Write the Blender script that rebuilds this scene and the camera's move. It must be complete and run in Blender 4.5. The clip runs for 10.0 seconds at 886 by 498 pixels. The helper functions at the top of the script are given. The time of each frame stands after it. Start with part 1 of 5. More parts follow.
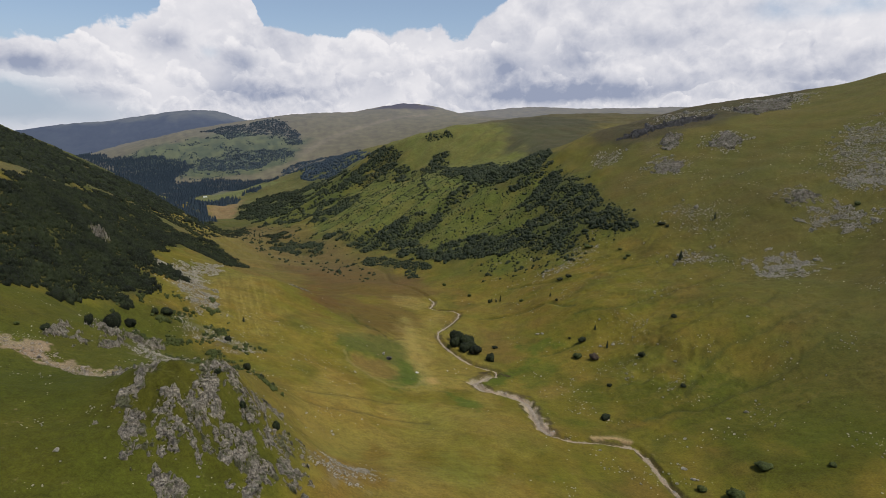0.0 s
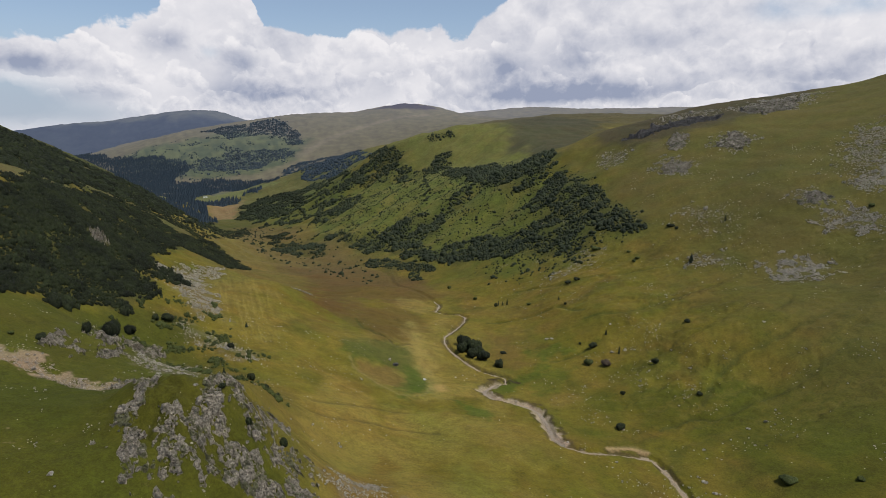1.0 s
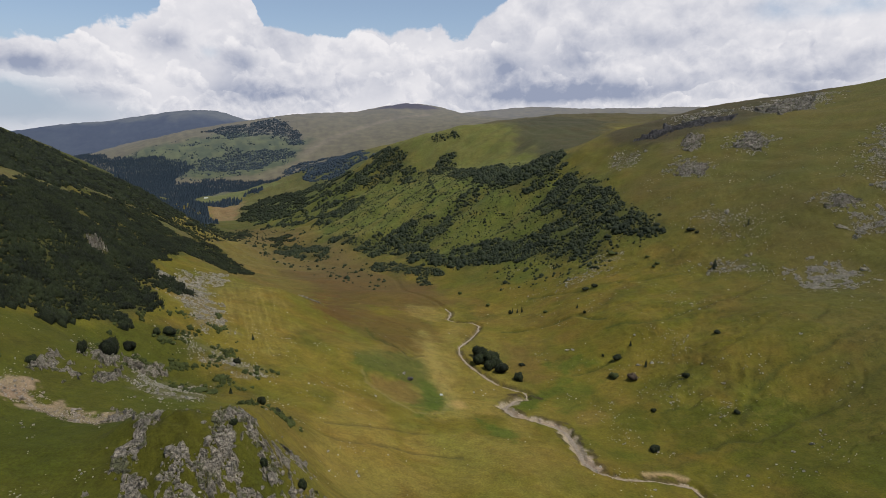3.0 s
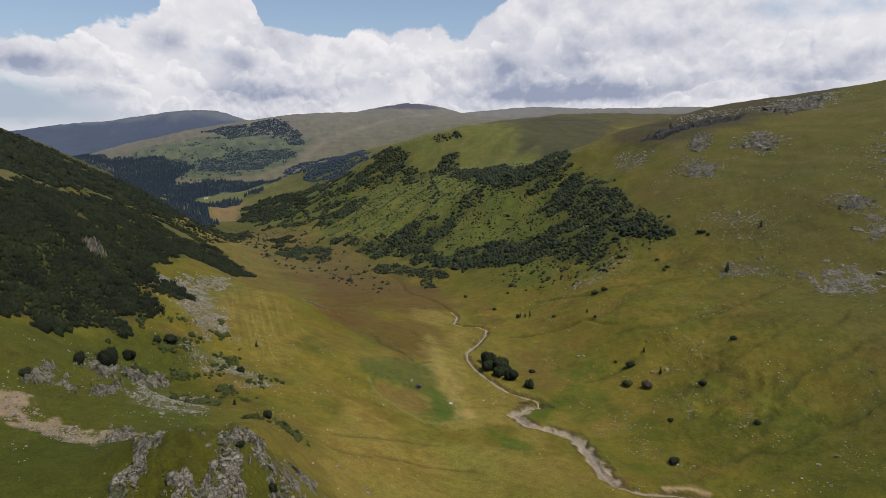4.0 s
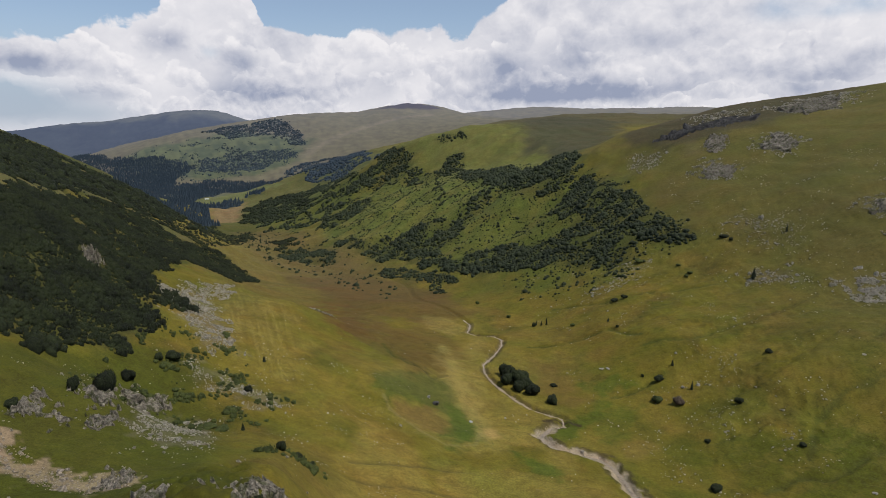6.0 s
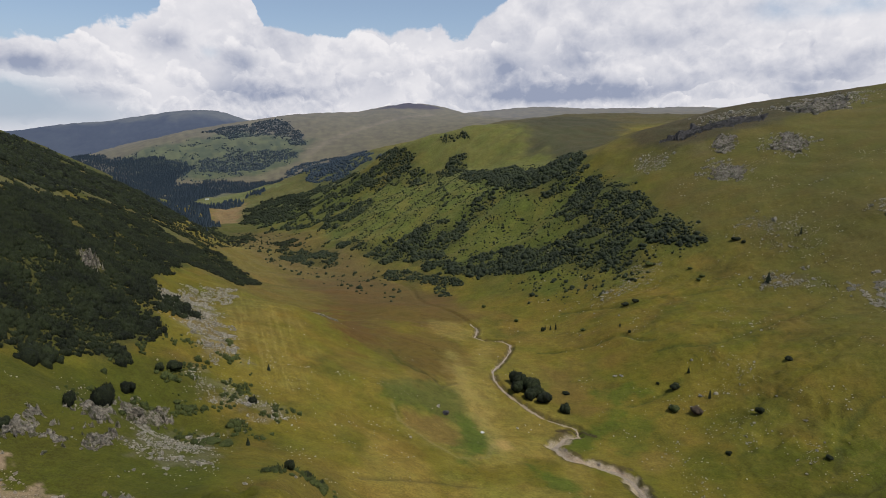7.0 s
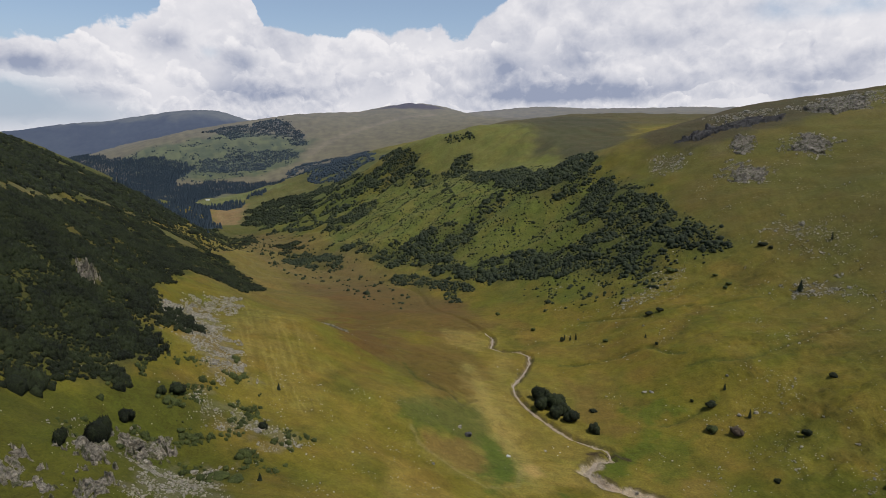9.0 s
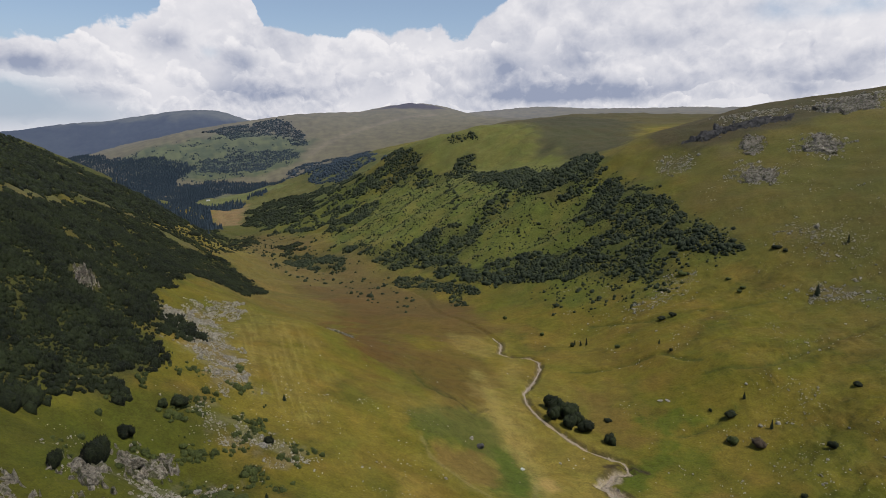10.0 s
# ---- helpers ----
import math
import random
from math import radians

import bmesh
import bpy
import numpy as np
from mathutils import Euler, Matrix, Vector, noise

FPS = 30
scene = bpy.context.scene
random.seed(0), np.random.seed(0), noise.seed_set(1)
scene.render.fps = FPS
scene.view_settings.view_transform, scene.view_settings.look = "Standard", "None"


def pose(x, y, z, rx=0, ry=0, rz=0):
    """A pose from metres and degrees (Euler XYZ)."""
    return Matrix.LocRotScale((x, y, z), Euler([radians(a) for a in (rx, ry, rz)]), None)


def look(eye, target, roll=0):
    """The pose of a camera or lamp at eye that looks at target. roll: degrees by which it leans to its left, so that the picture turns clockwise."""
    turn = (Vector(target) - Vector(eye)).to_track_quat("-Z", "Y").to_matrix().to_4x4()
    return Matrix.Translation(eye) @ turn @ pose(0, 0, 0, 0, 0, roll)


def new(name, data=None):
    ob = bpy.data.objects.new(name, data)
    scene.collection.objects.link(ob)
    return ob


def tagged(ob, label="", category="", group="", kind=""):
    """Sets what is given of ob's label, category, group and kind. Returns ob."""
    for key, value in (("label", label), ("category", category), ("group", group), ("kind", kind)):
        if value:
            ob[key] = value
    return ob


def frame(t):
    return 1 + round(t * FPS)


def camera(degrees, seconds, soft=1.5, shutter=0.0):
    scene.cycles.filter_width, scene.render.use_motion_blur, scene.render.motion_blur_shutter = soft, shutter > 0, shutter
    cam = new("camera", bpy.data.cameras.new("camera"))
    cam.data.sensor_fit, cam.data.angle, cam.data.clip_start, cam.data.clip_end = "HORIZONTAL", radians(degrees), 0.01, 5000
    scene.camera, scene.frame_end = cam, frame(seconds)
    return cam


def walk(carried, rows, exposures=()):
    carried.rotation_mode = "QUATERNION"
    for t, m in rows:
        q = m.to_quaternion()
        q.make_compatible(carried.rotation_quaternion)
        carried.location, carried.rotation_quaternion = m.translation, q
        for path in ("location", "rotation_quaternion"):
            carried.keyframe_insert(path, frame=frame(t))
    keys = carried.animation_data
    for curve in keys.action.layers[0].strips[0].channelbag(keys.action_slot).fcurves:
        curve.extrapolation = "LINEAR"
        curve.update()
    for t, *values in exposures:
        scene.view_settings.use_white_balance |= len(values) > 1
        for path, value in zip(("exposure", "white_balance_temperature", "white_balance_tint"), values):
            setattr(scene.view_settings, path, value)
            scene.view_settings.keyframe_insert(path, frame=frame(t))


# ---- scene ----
TRAVEL = (-43.88, 89.86)


def eye(t):
    u = t / 10.0
    k = u - 0.04 * u * (1 - u)
    return pose(TRAVEL[0] * k, TRAVEL[1] * k, 140.0, 77.82, 0, 0)


cam = camera(72, 10.0, soft=0.65)
walk(cam, [(t, eye(t)) for t in (0, 1.25, 2.5, 3.75, 5, 6.25, 7.5, 8.75, 10)])
scene.view_settings.exposure = -0.30


# ---- daylight ----
SUN_AZ, SUN_EL = radians(118), radians(60)   # azimuth from +y towards +x


def daylight():
    sun = new("sun", bpy.data.lights.new("sun", "SUN"))
    sun.data.energy, sun.data.angle, sun.data.color = 5.0, radians(0.6), (1.0, 0.95, 0.86)
    sun.matrix_world = look((0, 0, 900), (-math.sin(SUN_AZ) * math.cos(SUN_EL), -math.cos(SUN_AZ) * math.cos(SUN_EL), 900 - math.sin(SUN_EL)))


daylight()


class Nodes:
    """Short hand for node trees."""

    def __init__(self, tree):
        self.t = tree

    def add(self, kind, inputs=None, operation="", feature=""):
        n = self.t.nodes.new(kind)
        if operation:
            n.operation = operation
        if feature:
            n.feature = feature
        for k, v in (inputs or {}).items():
            self.put(n.inputs[k], v)
        return n

    def put(self, socket, v):
        if isinstance(v, bpy.types.NodeSocket):
            self.t.links.new(v, socket)
        elif isinstance(v, bpy.types.Node):
            self.t.links.new(v.outputs[0], socket)
        else:
            socket.default_value = v

    def math(self, op, a, b=0.0, c=0.0, clamp=False):
        n = self.add("ShaderNodeMath", {0: a, 1: b, 2: c}, operation=op)
        n.use_clamp = clamp
        return n.outputs[0]

    def mix(self, fac, a, b, blend="MIX"):
        n = self.add("ShaderNodeMix")
        n.data_type, n.blend_type = "RGBA", blend
        for i, v in ((0, fac), (6, a), (7, b)):
            self.put(n.inputs[i], v)
        return n.outputs[2]

    def ramp(self, v, lo, hi, a=0.0, b=1.0):
        n = self.add("ShaderNodeMapRange", {0: v, 1: lo, 2: hi, 3: a, 4: b})
        n.interpolation_type = "SMOOTHSTEP"
        return n.outputs[0]

    def ramp_line(self, v, lo, hi):
        return self.add("ShaderNodeMapRange", {0: v, 1: lo, 2: hi}).outputs[0]

    def noise(self, vec, scale, detail=4.0, rough=0.55, out=0):
        return self.add("ShaderNodeTexNoise", {"Vector": vec, "Scale": scale, "Detail": detail, "Roughness": rough}).outputs[out]


def clouded_sky():
    """Blue sky with banks of cumulus, by bearing and height over the horizon."""
    world = bpy.data.worlds.new("sky")
    scene.world, world.use_nodes = world, True
    world.node_tree.nodes.clear()
    n = Nodes(world.node_tree)
    way = n.add("ShaderNodeTexCoord").outputs["Generated"]
    xyz = n.add("ShaderNodeSeparateXYZ", {0: way})
    x, y, z = xyz.outputs
    bearing = n.math("MULTIPLY", n.math("ARCTAN2", x, y), 180 / math.pi)
    up = n.math("MULTIPLY", n.math("ARCSINE", z), 180 / math.pi)
    clear = n.add("ShaderNodeTexSky")
    clear.sky_type, clear.sun_disc, clear.sun_elevation, clear.sun_rotation = "NISHITA", False, SUN_EL, SUN_AZ
    clear.altitude, clear.air_density, clear.dust_density = 1800.0, 1.0, 0.6
    deep = n.mix(1.0, clear.outputs[0], (0.135, 0.135, 0.135, 1), "MULTIPLY")
    blue = n.mix(n.ramp(up, 1.0, 9.0, 0.92, 0.30), deep, (0.47, 0.56, 0.70, 1))
    flat = n.add("ShaderNodeCombineXYZ", {0: n.math("MULTIPLY", bearing, 0.1), 1: n.math("MULTIPLY", up, 0.125), 2: 3.7}).outputs[0]
    warp = n.add("ShaderNodeVectorMath", {0: n.noise(flat, 3.2, 3, out=1), 1: (0.5, 0.5, 0.5)}, operation="SUBTRACT").outputs[0]
    bent = n.add("ShaderNodeVectorMath", {0: warp, 1: (0.16, 0.16, 0.16), 2: flat}, operation="MULTIPLY_ADD").outputs[0]
    big = n.noise(bent, 1.6, 8, 0.58)

    def billow(vec):
        """Heaped rounded heads at several sizes, 0 to 1."""
        heads = n.add("ShaderNodeTexVoronoi", {"Vector": vec, "Scale": 2.9, "Detail": 3.0, "Roughness": 0.5, "Lacunarity": 2.4}, feature="F1")
        heads.normalize = True
        d = heads.outputs["Distance"]
        return n.math("MULTIPLY_ADD", n.math("MULTIPLY", d, d), -1.5, n.math("MULTIPLY", n.noise(vec, 1.7, 6, 0.55), 0.9))
    heap = billow(bent)
    # the cloud tops by bearing
    tops = n.add("ShaderNodeFloatCurve", {1: n.ramp_line(bearing, -40, 40)})
    curve = tops.mapping.curves[0]
    marks = ((-36.7, 5.5), (-34.7, 5.6), (-33.6, 5.9), (-32.2, 5.8), (-30.7, 6.0), (-30.1, 6.6), (-29.1, 7.1), (-26.7, 7.6), (-24.6, 7.6), (-23.7, 8.2), (-23.3, 9.5), (-22.6, 10.3), (-16.6, 10.7), (-16.2, 9.1), (-15.2, 7.7), (-13.8, 7.0), (-11.2, 6.6), (-9.0, 6.4), (-8.0, 7.0), (-6.8, 7.4), (-4.7, 6.6), (-3.6, 7.5), (-2.0, 7.9), (-0.3, 7.9), (0.8, 6.8), (2.2, 7.0), (3.1, 7.8), (4.8, 8.5), (5.8, 10.0), (6.3, 11.1), (36.5, 9.6))
    for i, (b, e) in enumerate(marks):
        p = (b + 40) / 80, e / 16
        if i in (0, len(marks) - 1):
            curve.points[0 if i == 0 else -1].location = p
        else:
            curve.points.new(*p)
    for q in curve.points:
        q.handle_type = "VECTOR"
    tops.mapping.update()
    top = n.math("MULTIPLY", tops.outputs[0], 16.0)
    rise = n.math("SUBTRACT", top, up)
    body = n.math("ADD", rise, n.math("MULTIPLY_ADD", heap, 3.6, -0.7))
    ahead = n.ramp(n.math("ABSOLUTE", bearing), 42, 55, 1.0, 0.0)
    other = n.math("MULTIPLY_ADD", big, 9.0, -5.5)
    mass = n.math("MAXIMUM", n.math("MULTIPLY", n.ramp(body, -0.05, 0.40), ahead), n.ramp(other, 0.0, 1.2, 0.0, 0.8))

    def spots(rows):
        total = 0.0
        for b, e, wb, we, k in rows:
            db, de = n.math("DIVIDE", n.math("SUBTRACT", bearing, b), wb), n.math("DIVIDE", n.math("SUBTRACT", up, e), we)
            q = n.math("ADD", n.math("MULTIPLY", db, db), n.math("MULTIPLY", de, de))
            total = n.math("MULTIPLY_ADD", n.math("EXPONENT", n.math("MULTIPLY", q, -1.0)), k, total)
        return total
    # thin places through which the blue shows
    thin = n.math("MULTIPLY", spots(((27.9, 8.4, 1.9, 0.8, 0.75), (33.4, 8.3, 2.1, 0.7, 0.6), (31.2, 7.8, 1.0, 0.4, 0.3), (-20.1, 5.4, 0.6, 0.4, 0.5), (-34.6, 2.0, 2.6, 1.1, 0.8), (-15.3, 9.0, 1.3, 0.6, -0.35))), n.ramp(big, 0.40, 0.62, 1.25, 0.45))
    thin = n.math("ADD", thin, spots(((-35.0, 0.8, 5.4, 1.7, 1.05), (-29.0, 0.2, 3.0, 0.9, 0.5))))
    mass = n.math("MULTIPLY", mass, n.math("SUBTRACT", 1.0, thin), clamp=True)
    # rows of cumulus, the farther ones lower: each with a flat grey base and bright heaped heads, lit from above and the right
    tone = n.math("MULTIPLY_ADD", big, 1.0, 0.32)
    for k, (base, crown, grow, far) in enumerate(((-0.6, 2.2, 1.7, 0.8), (0.8, 4.6, 1.25, 0.85), (2.6, 7.4, 0.95, 0.9), (5.0, 12.0, 0.75, 0.85))):
        here = n.add("ShaderNodeVectorMath", {0: bent, 1: (grow * 1.25, grow * 1.1, 1.0), 2: (3.1 * k, 1.7 * k, 2.3 * k)}, operation="MULTIPLY_ADD").outputs[0]
        lift = n.add("ShaderNodeVectorMath", {0: here, 1: (0.03, 0.10, 0.0)}, operation="ADD").outputs[0]
        heads = billow(here)
        body = n.math("MULTIPLY_ADD", n.noise(here, 1.3, 2, 0.5), 8.0, -3.7)
        t = n.math("DIVIDE", n.math("SUBTRACT", up, base), crown - base)
        q = n.math("MULTIPLY_ADD", t, 2.0, -1.0)
        f = n.math("SUBTRACT", n.math("ADD", n.math("MULTIPLY_ADD", heads, 3.6, -0.4), body), n.math("MULTIPLY", n.math("MULTIPLY", q, q), 1.7))
        glow = n.math("MULTIPLY", n.math("SUBTRACT", heads, billow(lift)), 1.6)
        own = n.math("ADD", n.math("ADD", n.math("MULTIPLY_ADD", t, 0.42, 0.50), glow), n.ramp(f, 0.0, 1.2, 0.14, -0.06))
        tone = n.add("ShaderNodeMix", {0: n.math("MULTIPLY", n.ramp(f, 0.0, 0.32), far), 2: tone, 3: own}).outputs[0]
    # grey undersides
    shade = spots(((-33.5, 4.1, 2.4, 0.7, 0.7), (-23.6, 6.0, 1.9, 1.1, 0.55), (-18.2, 4.2, 2.2, 1.7, 0.5), (-18.1, 2.1, 3.0, 0.9, 0.5), (-30.8, 1.7, 2.3, 0.7, 0.5), (-14.3, 1.9, 5.9, 0.8, 0.3), (5.9, 4.1, 2.5, 1.7, 0.65), (10.9, 4.8, 2.4, 1.7, 0.6), (11.5, 2.5, 5.8, 0.9, 0.75), (9.0, 1.8, 6.9, 0.5, 0.65), (17.9, 6.5, 2.3, 0.9, 0.3), (30.4, 2.5, 3.0, 1.1, 0.35), (33.2, 4.1, 1.8, 1.0, 0.4), (-5.8, 3.4, 2.5, 1.2, 0.25), (18.6, 2.3, 3.7, 0.7, 0.35)))
    tone = n.math("SUBTRACT", tone, n.math("MULTIPLY", shade, n.math("MULTIPLY_ADD", heap, 1.5, 0.45)))
    tone = n.math("MINIMUM", n.math("MAXIMUM", tone, 0.0), 1.0)
    white = n.mix(tone, (0.38, 0.43, 0.58, 1), (1.06, 1.04, 1.07, 1))
    seen = n.mix(mass, blue, white)
    back = n.add("ShaderNodeBackground", {0: seen, 1: 1.0})
    n.add("ShaderNodeOutputWorld", {0: back.outputs[0]})


clouded_sky()


# ---- materials ----
def material(name):
    m = bpy.data.materials.new(name)
    m.use_nodes = True
    n = Nodes(m.node_tree)
    return m, n, m.node_tree.nodes["Principled BSDF"]


def place(n):
    return n.add("ShaderNodeNewGeometry").outputs["Position"]


def ground_material():
    m, n, b = material("turf")
    pos = place(n)
    cover = n.add("ShaderNodeVertexColor")
    cover.layer_name = "cover"
    cover = cover.outputs[0]
    tufts = n.noise(pos, 1.3, 10, 0.75)
    hummock = n.noise(pos, 0.30, 8, 0.66)
    blot = n.noise(pos, 0.07, 6, 0.62)
    hue = n.noise(pos, 0.03, 6, 0.65)
    c = n.mix(n.ramp(hue, 0.36, 0.66), n.mix(1.0, cover, (0.96, 1.01, 0.94, 1), "MULTIPLY"), n.mix(1.0, cover, (1.07, 0.99, 1.01, 1), "MULTIPLY"))
    v = n.math("ADD", n.ramp(tufts, 0.30, 0.70, 0.72, 1.28), n.ramp(blot, 0.3, 0.7, -0.10, 0.10))
    v = n.math("ADD", v, n.ramp(hummock, 0.32, 0.68, -0.12, 0.12))
    v = n.math("ADD", v, n.ramp(n.noise(pos, 3.6, 6, 0.75), 0.34, 0.66, -0.17, 0.17))
    c = n.mix(1.0, c, n.add("ShaderNodeCombineColor", {0: v, 1: v, 2: v}).outputs[0], "MULTIPLY")
    bare = n.math("MULTIPLY", n.ramp(n.noise(pos, 0.55, 8, 0.7), 0.60, 0.70), n.ramp(blot, 0.48, 0.62))
    c = n.mix(n.math("MULTIPLY", bare, 0.55), c, (0.20, 0.155, 0.085, 1))
    n.put(b.inputs["Base Color"], c)
    b.inputs["Roughness"].default_value = 0.95
    b.inputs["Specular IOR Level"].default_value = 0.15
    bump = n.add("ShaderNodeBump", {"Strength": 0.55, "Distance": 0.6, "Height": n.math("ADD", tufts, n.math("MULTIPLY", hummock, 2.2))})
    n.put(b.inputs["Normal"], bump.outputs[0])
    return m


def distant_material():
    """Mountains of the backdrop; a blue glow paints in the kilometres of air."""
    m, n, b = material("hazed_mountains")
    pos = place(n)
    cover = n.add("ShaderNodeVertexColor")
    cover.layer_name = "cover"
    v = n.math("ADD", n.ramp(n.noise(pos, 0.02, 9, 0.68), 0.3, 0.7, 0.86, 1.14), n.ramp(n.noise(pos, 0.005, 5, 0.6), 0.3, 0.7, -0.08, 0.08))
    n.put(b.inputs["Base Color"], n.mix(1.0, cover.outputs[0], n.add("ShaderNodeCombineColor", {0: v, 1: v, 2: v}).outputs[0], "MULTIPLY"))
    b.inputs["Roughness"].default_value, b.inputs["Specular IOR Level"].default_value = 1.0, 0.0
    # emission in place of haze, stronger to the north
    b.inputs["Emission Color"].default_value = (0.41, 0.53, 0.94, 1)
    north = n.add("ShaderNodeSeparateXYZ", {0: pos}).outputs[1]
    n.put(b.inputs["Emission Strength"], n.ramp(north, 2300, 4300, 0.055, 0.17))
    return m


def leaf_material(name, dark, light, fine=1.6):
    m, n, b = material(name)
    pos = place(n)
    island = n.add("ShaderNodeNewGeometry").outputs["Random Per Island"]
    grain = n.noise(pos, fine, 5, 0.7)
    wide = n.noise(pos, 0.06, 3, 0.6)
    k = n.math("ADD", n.math("MULTIPLY", island, 0.30), n.math("MULTIPLY", n.ramp(grain, 0.42, 0.63), 0.52))
    k = n.math("ADD", k, n.ramp(wide, 0.36, 0.66, -0.16, 0.28), clamp=True)
    n.put(b.inputs["Base Color"], n.mix(k, dark, light))
    b.inputs["Roughness"].default_value = 0.8
    b.inputs["Specular IOR Level"].default_value = 0.2
    bump = n.add("ShaderNodeBump", {"Strength": 1.0, "Distance": 0.5, "Height": grain})
    n.put(b.inputs["Normal"], bump.outputs[0])
    return m


def rock_material(name, dark, light, lichen):
    m, n, b = material(name)
    pos = place(n)
    island = n.add("ShaderNodeNewGeometry").outputs["Random Per Island"]
    grain = n.noise(pos, 1.5, 9, 0.7)
    wide = n.noise(pos, 0.35, 5, 0.6)
    c = n.mix(n.math("ADD", n.ramp(grain, 0.3, 0.7, 0.0, 0.75), n.math("MULTIPLY", island, 0.25), clamp=True), dark, light)
    c = n.mix(n.ramp(wide, 0.52, 0.60, 0.0, 0.85), c, lichen)
    c = n.mix(n.ramp(n.noise(pos, 0.9, 6, 0.65), 0.56, 0.66, 0.0, 0.55), c, dark)
    n.put(b.inputs["Base Color"], c)
    b.inputs["Roughness"].default_value = 0.9
    crack = n.add("ShaderNodeTexVoronoi", {"Vector": n.add("ShaderNodeVectorMath", {0: pos, 1: (1.0, 0.55, 1.3)}, operation="MULTIPLY").outputs[0], "Scale": 0.9, "Detail": 1.0}, feature="DISTANCE_TO_EDGE").outputs["Distance"]
    h = n.math("ADD", grain, n.ramp(crack, 0.0, 0.10, -0.8, 0.0))
    n.put(b.inputs["Normal"], n.add("ShaderNodeBump", {"Strength": 1.0, "Distance": 0.9, "Height": h}).outputs[0])
    return m


def plain_material(name, colour, rough=0.6, vary=0.25, scale=3.0, metal=0.0):
    m, n, b = material(name)
    g = n.noise(place(n), scale, 6, 0.65)
    n.put(b.inputs["Base Color"], n.mix(n.ramp(g, 0.3, 0.7), [c * (1 - vary) for c in colour] + [1], [min(1, c * (1 + vary)) for c in colour] + [1]))
    b.inputs["Roughness"].default_value, b.inputs["Metallic"].default_value = rough, metal
    n.put(b.inputs["Normal"], n.add("ShaderNodeBump", {"Strength": 0.3, "Distance": 0.05, "Height": g}).outputs[0])
    return m


def water_material():
    m, n, b = material("brook_water")
    g = n.noise(place(n), 1.2, 6, 0.6)
    n.put(b.inputs["Base Color"], n.mix(n.ramp(g, 0.35, 0.65), (0.17, 0.130, 0.085, 1), (0.30, 0.24, 0.17, 1)))
    b.inputs["Roughness"].default_value = 0.3
    n.put(b.inputs["Normal"], n.add("ShaderNodeBump", {"Strength": 0.35, "Distance": 0.1, "Height": g}).outputs[0])
    return m


TURF = ground_material()
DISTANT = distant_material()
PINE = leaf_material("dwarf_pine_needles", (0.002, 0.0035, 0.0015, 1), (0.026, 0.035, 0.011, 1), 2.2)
# paler, bluer copy of the needles: haze painted into farther thickets
HAZED_PINE = leaf_material("dwarf_pine_needles_hazed", (0.008, 0.013, 0.007, 1), (0.038, 0.048, 0.020, 1), 0.8)
SHRUB = leaf_material("juniper_leaves", (0.020, 0.028, 0.007, 1), (0.072, 0.086, 0.022, 1))
RUST = leaf_material("withered_leaves", (0.045, 0.032, 0.022, 1), (0.095, 0.072, 0.050, 1))
# needles of far woods, tinted blue to paint in aerial haze
HAZED_SPRUCE = leaf_material("hazed_distant_spruce", (0.017, 0.028, 0.042, 1), (0.034, 0.052, 0.070, 1), 0.3)
SPRUCE = leaf_material("spruce_needles", (0.008, 0.013, 0.007, 1), (0.026, 0.038, 0.018, 1))
BARK = plain_material("bark", (0.10, 0.075, 0.055), 0.9)
ROCK = rock_material("schist", (0.042, 0.037, 0.030, 1), (0.40, 0.350, 0.275, 1), (0.075, 0.078, 0.022, 1))
STONE = rock_material("scree_stone", (0.15, 0.135, 0.112, 1), (0.47, 0.43, 0.36, 1), (0.24, 0.21, 0.14, 1))
WATER = water_material()
GRAVEL = rock_material("brook_gravel", (0.20, 0.165, 0.125, 1), (0.44, 0.37, 0.29, 1), (0.30, 0.24, 0.17, 1))
DARK_ROCK = rock_material("dark_boulder_stone", (0.026, 0.025, 0.026, 1), (0.105, 0.098, 0.094, 1), (0.05, 0.048, 0.05, 1))
WHITE_ROCK = rock_material("white_boulder_stone", (0.62, 0.62, 0.62, 1), (0.85, 0.85, 0.84, 1), (0.7, 0.7, 0.68, 1))
HUT_WALL = plain_material("whitewashed_planks", (0.6, 0.58, 0.54), 0.8, 0.12)
HUT_ROOF = plain_material("sheet_metal", (0.5, 0.5, 0.5), 0.5, 0.15)
# ---- landform: guide lines of crests, feet and stream, in metres ----
STREAM_LINE = [(170, -300, 44), (140, 40, 22), (104, 190, 12), (84, 229, 10), (72, 250, 9), (46, 290, 7), (27, 331, 5), (9, 362, 4), (0, 404, 3), (12, 470, -1),
               (-14, 540, -9), (-36, 602, -15), (-98, 693, -26), (-201, 820, -38), (-258, 925, -49), (-403, 1188, -80), (-542, 1473, -96)]
FLOOR = [(-14, 172, 31), (-34, 176, 35), (-14, 300, 10), (-29, 310, 13), (-53, 330, 22), (-77, 360, 22), (-102, 419, 18), (44, 457, 3), (-13, 635, -4),
         (20, 230, 17), (0, 150, 33), (-60, 500, 2), (-127, 591, -13), (-122, 705, -32), (-187, 784, -42), (-258, 905, -56), (-109, 432, 14), (20, 60, 45)]
